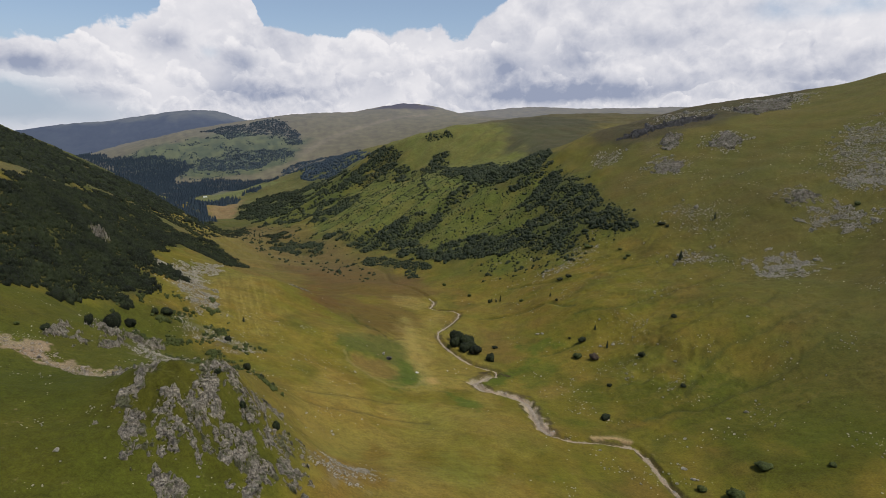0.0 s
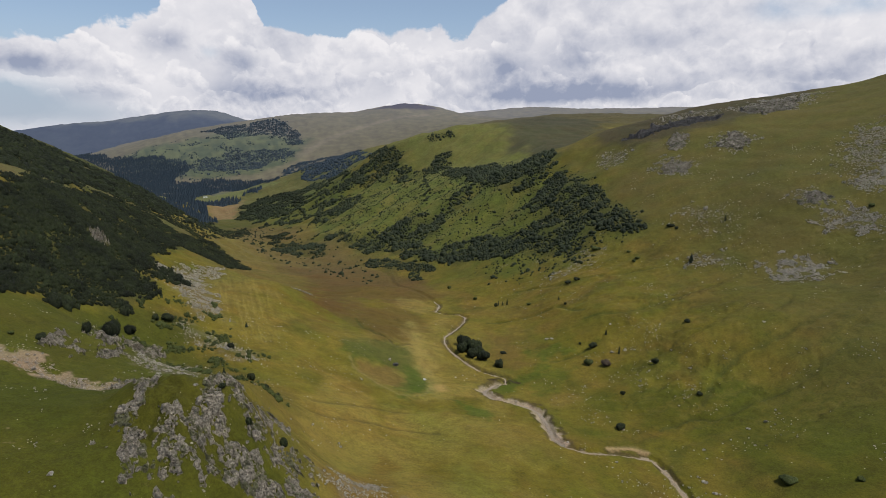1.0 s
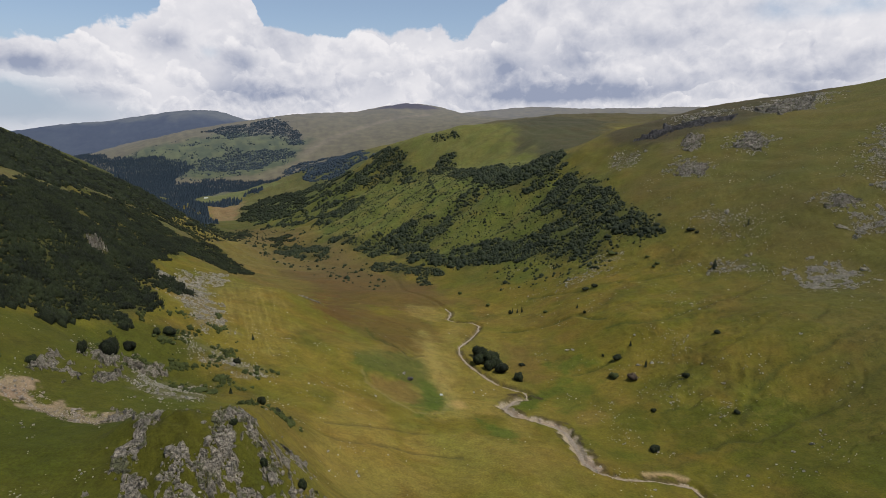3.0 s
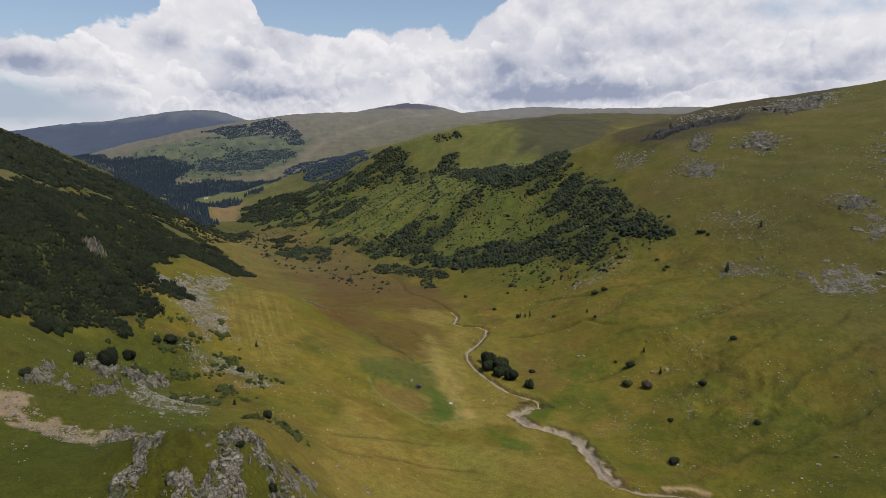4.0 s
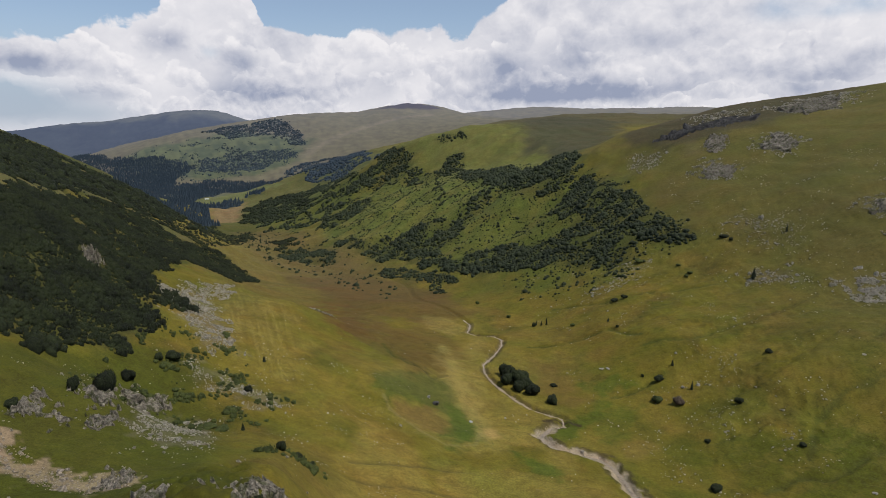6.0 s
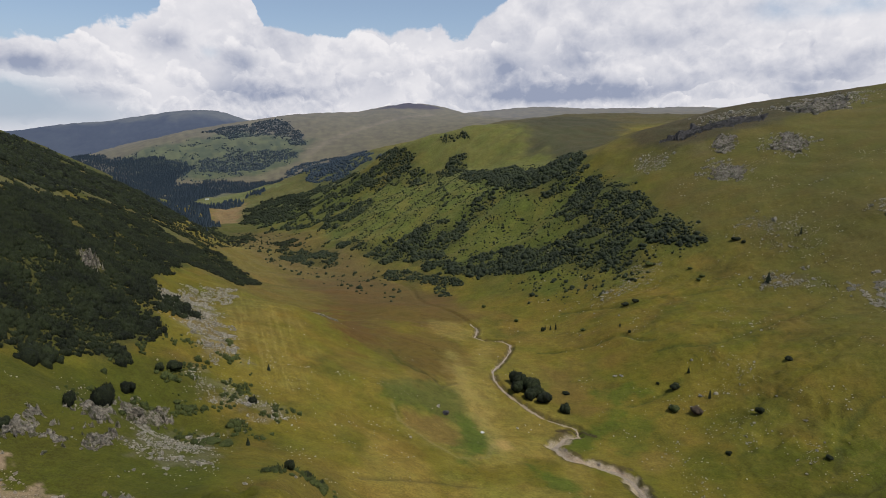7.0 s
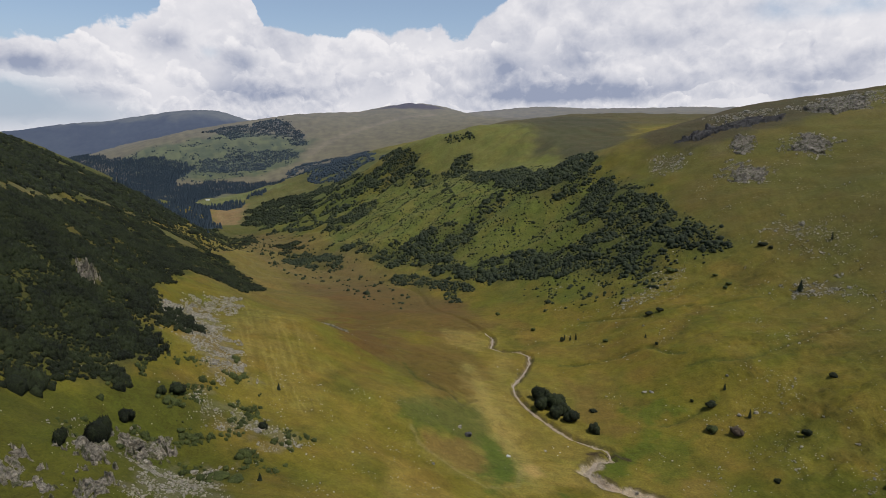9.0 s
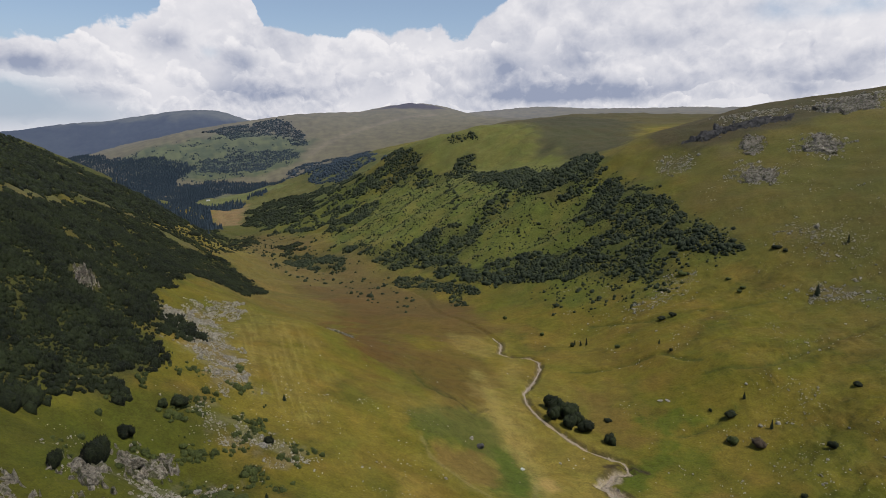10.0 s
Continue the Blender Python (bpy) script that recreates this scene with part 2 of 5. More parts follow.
LEFT_FOOT = [(-79, 114, 74), (-61, 118, 66), (-90, 169, 66), (-116, 224, 47), (-98, 264, 41), (-127, 263, 55), (-122, 268, 48), (-109, 272, 39), (-130, 352, 43),
             (-164, 376, 42), (-70, 285, 27), (-60, 230, 33), (-157, 438, 33), (-125, 376, 41), (-110, 392, 36),
             (-190, 452, 40), (-175, 500, 14), (-150, 480, 8), (-279, 606, 18), (-262, 760, -18), (-330, 900, -35), (-390, 1010, -52)]
LEFT_SLOPE = [(-130, 183, 76), (-125, 200, 70), (-121, 212, 69), (-151, 245, 69), (-161, 245, 76), (-183, 316, 81), (-229, 353, 100), (-306, 490, 86), (-490, 743, 104),
              (-500, 844, 81), (-530, 997, 43), (-426, 889, 30), (-444, 939, -10), (-560, 1190, -20), (-620, 1450, -85), (-400, 600, 100), (-350, 300, 160), (-200, 120, 110)]
LEFT_CREST = [(-620, 500, 225), (-644, 700, 197), (-570, 800, 131), (-595, 950, 94), (-620, 1150, 40), (-676, 1500, -52), (-730, 1800, -125)]
LEFT_BACK = [(-840, 900, 154), (-753, 1050, 89), (-788, 1250, 36), (-840, 1550, -39), (-881, 1950, -134)]
KNOLL_TOP = [(-77, 132, 75), (-76, 143, 76.2), (-71, 140, 77), (-63.5, 131, 76.5), (-59, 146, 76.6), (-64, 145, 76.4), (-55, 145, 75.2), (-62, 155, 74.5), (-70, 151, 75), (-78, 156, 71)]
KNOLL_FACE = [(-67, 122, 71.5), (-58.7, 126.6, 71.5), (-53.2, 133.7, 67.3), (-48.7, 130.5, 61), (-52, 151, 69.5), (-51, 155, 64), (-44, 147, 59), (-50.5, 162, 58), (-41.7, 148, 57), (-82, 128, 73)]
KNOLL_BACK = [(-63.5, 176, 63.4), (-69, 200, 54), (-85, 206, 52), (-66, 207, 48), (-62, 211, 40.6), (-50, 190, 38), (-51, 199, 37), (-32, 170, 35), (-27, 178, 29), (-80, 185, 59)]
RIGHT_FOOT = [(117, 202, 17), (113, 269, 16), (139, 279, 17), (82, 280, 11), (104, 303, 17), (74, 320, 11), (92, 324, 16), (77, 373, 18), (76, 398, 20), (90, 438, 24),
              (98, 363, 28), (44, 520, 8), (160, 120, 30)]
RIGHT_SLOPE = [(154, 298, 34), (130, 300, 30), (131, 332, 30), (160, 350, 39), (149, 374, 35), (238, 380, 50), (139, 413, 32), (210, 418, 54), (272, 428, 75), (173, 432, 44),
               (261, 450, 83), (310, 465, 94), (210, 467, 65), (134, 464, 35), (174, 482, 57), (353, 587, 123), (217, 615, 93), (293, 645, 120), (415, 771, 155), (260, 200, 60), (330, 300, 95)]
RIGHT_CREST = [(240, 850, 129), (282, 900, 136), (344, 960, 146), (429, 1020, 156), (465, 1000, 164), (516, 980, 173), (545, 940, 179), (568, 910, 185), (609, 870, 200), (716, 800, 242)]
RIGHT_BACK = [(288, 1000, 115), (453, 1200, 134), (583, 1250, 149), (699, 1200, 164), (789, 1120, 182), (950, 1050, 221)]
MID_FOOT = [(79, 532, 21), (59, 625, 21), (136, 547, 53), (28, 722, 20), (-114, 840, -15), (-195, 1053, -19), (-320, 1260, -50)]
MID_SLOPE = [(100, 707, 54), (137, 660, 71), (166, 709, 85), (215, 694, 110), (139, 800, 94), (222, 815, 128), (36, 814, 44), (91, 878, 71), (-23, 964, 37), (35, 1111, 62),
             (116, 1149, 103), (199, 1164, 108), (18, 1228, 106), (-108, 1260, 56)]
MID_CREST = [(-31, 1400, 100), (-94, 1290, 89), (-151, 1330, 64), (-206, 1380, 31), (-287, 1450, -10), (-410, 1550, -54), (-545, 1650, -92)]
MID_BACK = [(-114, 1550, 54), (-215, 1620, 12), (-357, 1720, -50)]
MEADOW = [(-661, 1850, -99), (-554, 1900, -88), (-769, 1900, -120)]
SPUR = [(-499, 2050, -37), (-338, 2000, 13), (-168, 1950, 51)]
PLATEAU = [(75, 1800, 118), (200, 1900, 133), (391, 2000, 142), (572, 2000, 140), (664, 1900, 143), (138, 2300, 91), (490, 2500, 109), (798, 2400, 115)]
FAR_SLOPE = [(-1920, 3300, -58), (-1382, 2700, -109), (-990, 2350, -126), (-662, 2350, -109), (-506, 2450, -63), (-1326, 3000, 28), (-966, 2900, 0), (-603, 2950, 30), (-229, 3000, 76)]
FAR_CREST = [(-1849, 3400, -30), (-1455, 3300, 52), (-1092, 3400, 122), (-757, 3500, 165), (-534, 3600, 166), (-236, 3800, 221), (-47, 3750, 203), (218, 3650, 143)]
FAR_BACK = [(-2044, 3750, -85), (-1206, 3750, 94), (-834, 3850, 127), (-259, 4150, 177), (236, 3950, 126), (-2442, 3900, -48), (-2140, 3800, -78)]
DOME = [(-3217, 4750, 30), (-2860, 4600, 67), (-2452, 4550, 104), (-2175, 4500, 152), (-1826, 4450, 191), (-1605, 4450, 183), (-1389, 4450, 101)]
FAR_RIDGE = [(-2740, 3990, 41), (-2610, 4076, 64), (-2472, 4161, 89), (-2311, 4252, 106)]
HORIZON = [(275, 4000, 147), (445, 4250, 193), (625, 4300, 208), (1033, 4300, 193), (1615, 4300, 205), (2081, 4300, 208), (347, 3300, 128), (772, 3200, 129), (1206, 3200, 134)]
BEHIND = [(0, -300, 60), (-300, -150, 150), (400, -200, 120), (-900, -900, 200), (900, -900, 200), (-4900, 0, 150), (4900, 0, 150), (0, -4900, 150), (-3600, -3600, 150), (3600, -3600, 150),
          (2600, 2600, 160), (3600, 3600, 150), (-3000, 2000, 60), (-3600, 3600, 20), (1500, 1300, 190), (0, 5000, 120), (-1700, 5000, 100)]
GUIDES = (STREAM_LINE, FLOOR, LEFT_FOOT, KNOLL_TOP, KNOLL_FACE, KNOLL_BACK, LEFT_SLOPE, LEFT_CREST, LEFT_BACK, RIGHT_FOOT, RIGHT_SLOPE, RIGHT_CREST, RIGHT_BACK, MID_FOOT, MID_SLOPE, MID_CREST, MID_BACK,
          MEADOW, SPUR, PLATEAU, FAR_SLOPE, FAR_CREST, FAR_BACK, DOME, FAR_RIDGE, HORIZON, BEHIND)


def kernel(dx, dy):
    r2 = dx * dx + dy * dy + 20.0
    return r2 * np.log(r2)


def spline(guides, stiff):
    """A thin plate laid over the guide lines."""
    g = np.array([q for line in guides for q in line], float)
    n, u = len(g), g[:, :2] / 100.0
    k = kernel((u[:, None, 0] - u[None, :, 0]) * 100, (u[:, None, 1] - u[None, :, 1]) * 100) / 1e4
    dist = np.hypot(g[:, 0], g[:, 1])
    k[np.arange(n), np.arange(n)] += stiff * (1 + (dist / 700.0) ** 2)
    a = np.zeros((n + 3, n + 3))
    a[:n, :n], a[:n, n], a[:n, n + 1:], a[n, :n], a[n + 1:, :n] = k, 1, u, 1, u.T
    w = np.linalg.solve(a, np.append(g[:, 2], [0, 0, 0]))
    return g, w


PLATE, WEIGHT = spline(GUIDES, 0.04)


def plate(x, y):
    x, y = np.asarray(x, float), np.asarray(y, float)
    out = WEIGHT[-3] + WEIGHT[-2] * x / 100 + WEIGHT[-1] * y / 100
    for (gx, gy, _), w in zip(PLATE, WEIGHT):
        out = out + w * kernel(x - gx, y - gy) / 1e4
    return out


GRID = np.random.RandomState(7).rand(256, 256) * 2 * np.pi
GRAD_X, GRAD_Y = np.cos(GRID), np.sin(GRID)


def perlin(x, y):
    xi, yi = np.floor(x).astype(int), np.floor(y).astype(int)
    fx, fy = x - xi, y - yi
    sx, sy = fx ** 3 * (fx * (fx * 6 - 15) + 10), fy ** 3 * (fy * (fy * 6 - 15) + 10)

    def corner(ox, oy):
        a, b = (xi + ox) & 255, (yi + oy) & 255
        return GRAD_X[a, b] * (fx - ox) + GRAD_Y[a, b] * (fy - oy)
    low = corner(0, 0) * (1 - sx) + corner(1, 0) * sx
    high = corner(0, 1) * (1 - sx) + corner(1, 1) * sx
    return (low * (1 - sy) + high * sy) * 1.5


def fbm(x, y, size, octaves, gain=0.5, shift=0.0):
    x, y = np.asarray(x, float), np.asarray(y, float)
    out, amp = np.zeros(np.broadcast(x, y).shape), 1.0
    for i in range(octaves):
        k = 2.0 ** i / size
        out += amp * perlin(x * k + 17.3 * i + shift, y * k + 31.7 * i - shift)
        amp *= gain
    return out


def smooth(a, b, v):
    t = np.clip((np.asarray(v, float) - a) / (b - a), 0, 1)
    return t * t * (3 - 2 * t)


def along(x, y, line):
    """Distance to a polyline and the place along it, 0 to 1."""
    line = np.array(line, float)[:, :2]
    best, where = np.full(np.shape(x), 1e9), np.zeros(np.shape(x))
    n = len(line) - 1
    for i in range(n):
        a, d = line[i], line[i + 1] - line[i]
        t = np.clip(((x - a[0]) * d[0] + (y - a[1]) * d[1]) / (d @ d), 0, 1)
        r = np.hypot(x - a[0] - t * d[0], y - a[1] - t * d[1])
        where = np.where(r < best, (i + t) / n, where)
        best = np.minimum(best, r)
    return best, where


def inside(x, y, ring):
    """Signed distance to a closed ring: positive inside."""
    ring = np.array(ring, float)
    hit = np.zeros(np.shape(x), bool)
    for (ax, ay), (bx, by) in zip(ring, np.roll(ring, -1, 0)):
        cross = (ay > y) != (by > y)
        hit ^= cross & (x < (bx - ax) * (y - ay) / (by - ay + 1e-9) + ax)
    d, _ = along(x, y, np.vstack([ring, ring[:1]]))
    return np.where(hit, d, -d)


# ---- relief on the landform ----
BROOK = [(110, 120), (90, 165), (83, 187), (81, 197), (80, 211), (78, 222), (75, 225), (64, 227), (52, 226), (44, 228), (41, 238), (41, 252), (40, 265), (36, 272), (28, 275), (20, 280), (16, 292),
         (22, 302), (28, 302), (29, 310), (21, 316), (15, 321), (9, 332), (4, 341), (0, 351), (-3, 363), (-3, 376), (4, 391), (10, 408), (12, 422), (8, 429), (-3, 431), (-10, 438), (-8, 447), (-7, 458), (-10, 466),
         (-16, 482), (-43, 540), (-53, 575), (-59, 613), (-98, 693), (-201, 820)]
GRAVEL_BED = [(43, 232), (41, 250), (38, 270), (20, 281), (16, 292), (24, 302)]


def height(x, y, detail=True):
    """The ground: the plate, gullies and hummocks, and the brook's bed."""
    x, y = np.asarray(x, float), np.asarray(y, float)
    r = np.hypot(x, y)
    z = plate(x, y)
    far = smooth(500, 2600, r)
    flat = smooth(8, 60, along(x, y, STREAM_LINE)[0] + 60 * far)
    z = z + flat * (fbm(x, y, 70, 3, 0.5) * (1.2 + 2.5 * far) + fbm(x, y, 260, 2, 0.5, 9.1) * 6.0 * smooth(700, 2500, r))
    z = z - (1.5 + 3 * far) * flat * np.abs(fbm(x + 0.6 * y, y * 0.4 - x * 0.2, 55, 2, 0.5, 4.4))
    near = 1 - smooth(600, 1800, r)
    z = z + near * (fbm(x, y, 11, 4, 0.55, 2.0) * (0.10 + 0.22 * flat) + 0.5 * flat * fbm(x, y, 34, 2, 0.5, 3.4))
    d, s = along(x, y, BROOK)
    g = along(x, y, GRAVEL_BED)[0]
    wob = fbm(x, y, 5, 2, 0.5, 7.7)
    z = z - 1.3 * smooth(2.6, 1.2, d + 0.7 * wob) - 0.7 * smooth(4.2, 2.8, g + 1.8 * wob)
    # small gullies on the slope east of the brook
    for line in GULLIES:
        e, k = along(x, y, line)
        z = z - 1.2 * smooth(2.4, 0.2, e + wob * 1.2) * smooth(0, 0.15, k) * smooth(1, 0.85, k)
    for line in DIKES:
        z = z - 0.6 * smooth(1.8, 0.3, along(x, y, line)[0] + 0.5 * wob)
    z = z - 0.8 * smooth(-0.4, 1.2, inside(x, y, TRACK) + wob)
    # long folds down the east slope
    east = smooth(45, 90, x) * smooth(200, 260, y) * smooth(640, 480, y)
    fold = fbm((-0.42 * x + 0.91 * y) / 17 + 0.25 * wob, (0.91 * x + 0.42 * y) / 130, 1.0, 3, 0.5, 8.8)
    steps = fbm((-0.30 * x + 0.95 * y) / 5.5 + 0.5 * wob, (0.95 * x + 0.30 * y) / 46, 1.0, 3, 0.55, 6.1)
    z = z - east * (1.5 * (np.abs(fold) - 0.3) + 0.6 * (np.abs(steps) - 0.3))
    # ribs and gullies down the middle hill
    hill = smooth(560, 760, y) * smooth(1500, 1250, y) * smooth(-420, -250, x) * smooth(230, 120, x) * smooth(15, 70, along(x, y, STREAM_LINE)[0])
    rib = fbm((0.75 * x - 0.66 * y) / 62, (0.66 * x + 0.75 * y) / 260, 1.0, 3, 0.45, 2.6)
    z = z + hill * 11.0 * (0.35 - np.abs(rib))
    # shallow furrows down the west slope and the valley floor
    west = smooth(-120, -220, x) * smooth(250, 400, y) * smooth(1500, 1000, y)
    z = z - west * 5.0 * (np.abs(fbm((0.45 * x + 0.9 * y) / 45, (0.9 * x - 0.45 * y) / 180, 1.0, 3, 0.5, 5.1)) - 0.3)
    top = smooth(-2, 7, inside(x, y, KNOLL_RING))
    z = z + 3.6 * smooth(11, 1, along(x, y, [(-74, 144), (-63, 138), (-56, 147)])[0]) + 2.5 * smooth(10, 1, along(x, y, [(-64, 178), (-69, 200)])[0])
    z = z + top * (1.5 * fbm(x, y, 9, 3, 0.6, 1.7) + 0.5 * fbm(x, y, 3.2, 2, 0.5, 5.3))
    return z


GULLIES = ([(88, 245), (95, 248), (104, 252), (113, 249), (120, 252), (133, 260), (143, 262), (153, 264), (190, 280)], [(113, 261), (125, 280), (136, 288), (146, 293), (158, 294), (167, 297), (200, 310)],
           [(83, 363), (105, 355), (126, 363), (144, 369), (165, 379), (188, 387)], [(51, 469), (81, 442), (116, 435), (150, 429)], [(56, 325), (68, 328), (84, 336)],
           [(26, 399), (53, 396), (72, 393), (84, 374)], [(174, 319), (192, 335)], [(-34, 339), (-52, 358), (-60, 380)])
KNOLL_RING = [(-84, 140), (-85, 165), (-80, 184), (-68, 188), (-54, 172), (-46, 150), (-36, 126), (-50, 119), (-68, 117), (-77, 128)]


# ---- plant cover and painted cloud shade by zone, in plan ----
LEFT_PINE = [(-241, 336), (-258, 383), (-335, 547), (-369, 648), (-360, 709), (-318, 730), (-266, 697), (-229, 651), (-195, 591), (-187, 510), (-211, 522), (-202, 453), (-190, 405), (-185, 376), (-163, 334), (-151, 332), (-139, 331), (-144, 315), (-148, 304), (-142, 286), (-141, 273), (-145, 264), (-140, 256), (-144, 250), (-151, 248), (-158, 246), (-161, 241), (-164, 233)]
LEFT_RIDGE = [(-522, 700), (-555, 806), (-566, 878), (-551, 957), (-426, 819), (-505, 1107), (-466, 1184), (-356, 820), (-374, 750), (-383, 673), (-362, 589), (-303, 446), (-273, 377)]
MID_PINE = [(167, 492), (158, 535), (152, 592), (146, 643), (136, 738), (104, 724), (89, 681), (102, 621), (83, 608), (56, 626), (33, 631), (9, 639), (-27, 647), (9, 601), (46, 572), (76, 550), (102, 500), (120, 509), (129, 525), (147, 494)]
UPPER_PINE = [(144, 782), (116, 809), (89, 921), (52, 1017), (5, 1074), (-8, 1039), (36, 860), (67, 753), (99, 734), (131, 746)]
LOWER_PINE = [(-195, 921), (-112, 823), (-65, 820), (-38, 822), (-3, 768), (-10, 727), (-30, 709), (-15, 657), (10, 670), (41, 659), (56, 618), (63, 571), (26, 596), (-20, 631), (-71, 720), (-103, 756), (-144, 829)]
TOP_PINE = [(-214, 1283), (-172, 1299), (-124, 1306), (-85, 1252), (-75, 1172), (-25, 1126), (6, 1145), (17, 1123), (-14, 1081), (-64, 1089), (-146, 1178)]
STRIP_PINE = [(-148, 1109), (-189, 1102), (-221, 1053), (-232, 1015), (-197, 982), (-157, 1029)]
NOSE_PINE = [(-459, 1336), (-520, 1569), (-537, 1829), (-443, 1778), (-296, 1294), (-344, 1303), (-355, 1254), (-415, 1309)]
VALLEY_PINE_1 = [(-333, 766), (-484, 1248), (-433, 1162), (-317, 755)]
VALLEY_PINE_2 = [(-266, 926), (-220, 920), (-169, 846), (-161, 793), (-190, 805), (-235, 809)]
VALLEY_PINE_3 = [(-99, 706), (-75, 699), (-41, 646), (-12, 615), (-14, 598), (-62, 631), (-92, 683)]
RIM_PINE = [(-51, 1283), (17, 1232), (30, 1206), (-26, 1230)]
SPUR_WOOD = [(-674, 2571), (-605, 2695), (-452, 2677), (-272, 2061), (-155, 1360), (-247, 1869), (-287, 1842), (-322, 1794), (-416, 1840), (-648, 2468)]
FAR_WOOD_1 = [(-1701, 2992), (-1531, 2851), (-1461, 2871), (-1257, 2827), (-1135, 2814), (-1120, 2705), (-1137, 2595), (-1051, 2501), (-876, 2464), (-705, 2466), (-556, 1972), (-626, 1988), (-767, 2147), (-867, 2096), (-698, 1549), (-1236, 2497), (-1479, 2746)]
FAR_WOOD_2 = [(-1043, 2737), (-974, 2839), (-879, 2872), (-790, 2836), (-788, 2729), (-810, 2631), (-1057, 2639)]
FAR_WOOD_3 = [(-1287, 3110), (-1105, 3164), (-958, 3258), (-900, 3263), (-807, 3124), (-665, 2986), (-772, 2976), (-850, 3071), (-966, 3084), (-1121, 3043)]
HEATH_1 = [(-127, 530), (-85, 491), (-60, 396), (-78, 365), (-95, 396)]
HEATH_2 = [(-192, 674), (-146, 738), (-90, 659), (-36, 575), (-20, 530), (-77, 497), (-125, 547)]
DRY_1 = [(-48, 300), (-31, 301), (-11, 296), (11, 300), (13, 278), (-12, 263), (-26, 278), (-41, 285)]
DRY_2 = [(-24, 381), (-19, 391), (-13, 333), (-1, 301), (-10, 297), (-19, 328)]
DRY_3 = [(-28, 249), (19, 254), (23, 237), (-10, 229), (-29, 232)]
DRY_4 = [(-61, 275), (-37, 260), (-18, 207), (6, 165), (-25, 129), (-36, 145), (-56, 214)]
LUSH_1 = [(-58, 315), (-34, 336), (-21, 327), (-9, 278), (-25, 264), (-25, 301), (-37, 305), (-52, 301)]
SCREE_LEFT = [(-168, 343), (-170, 393), (-136, 334), (-117, 302), (-125, 293), (-140, 309)]
SCREE_FOOT = [(-120, 225), (-109, 229), (-104, 236), (-91, 198), (-96, 190), (-107, 199)]
SCREE_LOW = [(-122, 276), (-101, 269), (-87, 265), (-91, 255), (-110, 259)]
SCREE_R1 = [(202, 388), (222, 400), (238, 387), (232, 371), (207, 362)]
SCREE_R2 = [(169, 433), (189, 422), (187, 408), (169, 416)]
SCREE_R3 = [(256, 430), (278, 434), (294, 411), (282, 397), (256, 415)]
SCREE_R4 = [(253, 461), (276, 469), (278, 449), (258, 441)]
SCREE_R5 = [(304, 464), (356, 496), (320, 440), (306, 448)]
SCREE_R6 = [(202, 616), (227, 640), (239, 604), (222, 579)]
SCREE_R7 = [(269, 638), (307, 667), (307, 627), (280, 604)]
SCREE_NEAR = [(-35, 152), (-33, 164), (-26, 172), (-21, 165), (-24, 150), (-31, 146)]
SCREE_LEDGE = [(120, 478), (128, 490), (112, 500), (85, 478), (70, 455), (95, 462)]
PINE_SCREE = [(-178, 400), (-160, 420), (-150, 402), (-150, 385), (-170, 385)]
TRACK = [(-160, 168), (-131, 171), (-122, 172), (-106, 165), (-98, 165), (-90, 166), (-87, 160), (-93, 155), (-105, 158), (-117, 162), (-126, 164), (-160, 158)]
GULLY_PINE = [(29, 857), (12, 837), (-7, 804), (-18, 786), (-36, 777), (-24, 754), (4, 779), (35, 813)]
ROW_PINE = [(-41, 1091), (-32, 1081), (-22, 879), (-29, 847), (-38, 919)]
MID_HILL = [(-233, 1015), (-183, 1204), (-93, 1208), (-25, 1109), (106, 996), (137, 761), (150, 585), (164, 490), (100, 487), (35, 555), (-40, 662), (-144, 829)]
VALLEY_FLOOR = [(-441, 1221), (-345, 1208), (-190, 898), (-100, 732), (-49, 606), (-73, 532), (-143, 669), (-210, 727), (-295, 857)]
RIGHT_EDGE = [(25, 569), (83, 524), (125, 498), (111, 473), (75, 471), (36, 498)]
LEFT_EDGE = [(-144, 293), (-122, 312), (-111, 296), (-87, 265), (-84, 240), (-95, 228), (-124, 233), (-132, 205), (-140, 248)]
RIDGE_WOOD = [(-530, 1000), (-555, 1080), (-670, 1485), (-700, 1700), (-640, 1750), (-560, 1420), (-477, 1234), (-440, 1060)]
VALLEY_PINE_4 = [(-299, 991), (-263, 1002), (-237, 940), (-271, 931)]
VALLEY_PINE_5 = [(-41, 623), (-28, 615), (-25, 573), (-36, 575)]
VALLEY_PINE_6 = [(-405, 1140), (-404, 1234), (-350, 1088), (-360, 1031)]
PASTURE = [(-856, 2027), (-819, 2261), (-498, 1946), (-631, 1979), (-631, 1869), (-702, 1833)]
TAN_VALLEY = [(-616, 1586), (-594, 1805), (-519, 1523), (-485, 1379), (-539, 1411)]
WOOD_STRIP = [(-722, 1865), (-633, 1874), (-601, 1800), (-604, 1609)]
FAR_WOOD_4 = [(-1016, 2413), (-557, 1979), (-606, 1892), (-760, 1872), (-740, 1700), (-800, 1750)]
LOW_PINE = [(-149, 240), (-146, 233), (-149, 224), (-160, 240), (-157, 245)]
CLEARING_EDGE = [(-249, 321), (-266, 398), (-350, 587), (-361, 848), (-398, 1057), (-464, 1198), (-390, 1130), (-300, 850), (-280, 640), (-240, 400), (-225, 330)]
CLEARINGS = ([(-250, 328), (-258, 367), (-297, 452), (-342, 558)], [(-379, 650), (-371, 676), (-357, 704), (-325, 698), (-301, 699)], [(-514, 811), (-494, 800), (-480, 799), (-461, 794)])
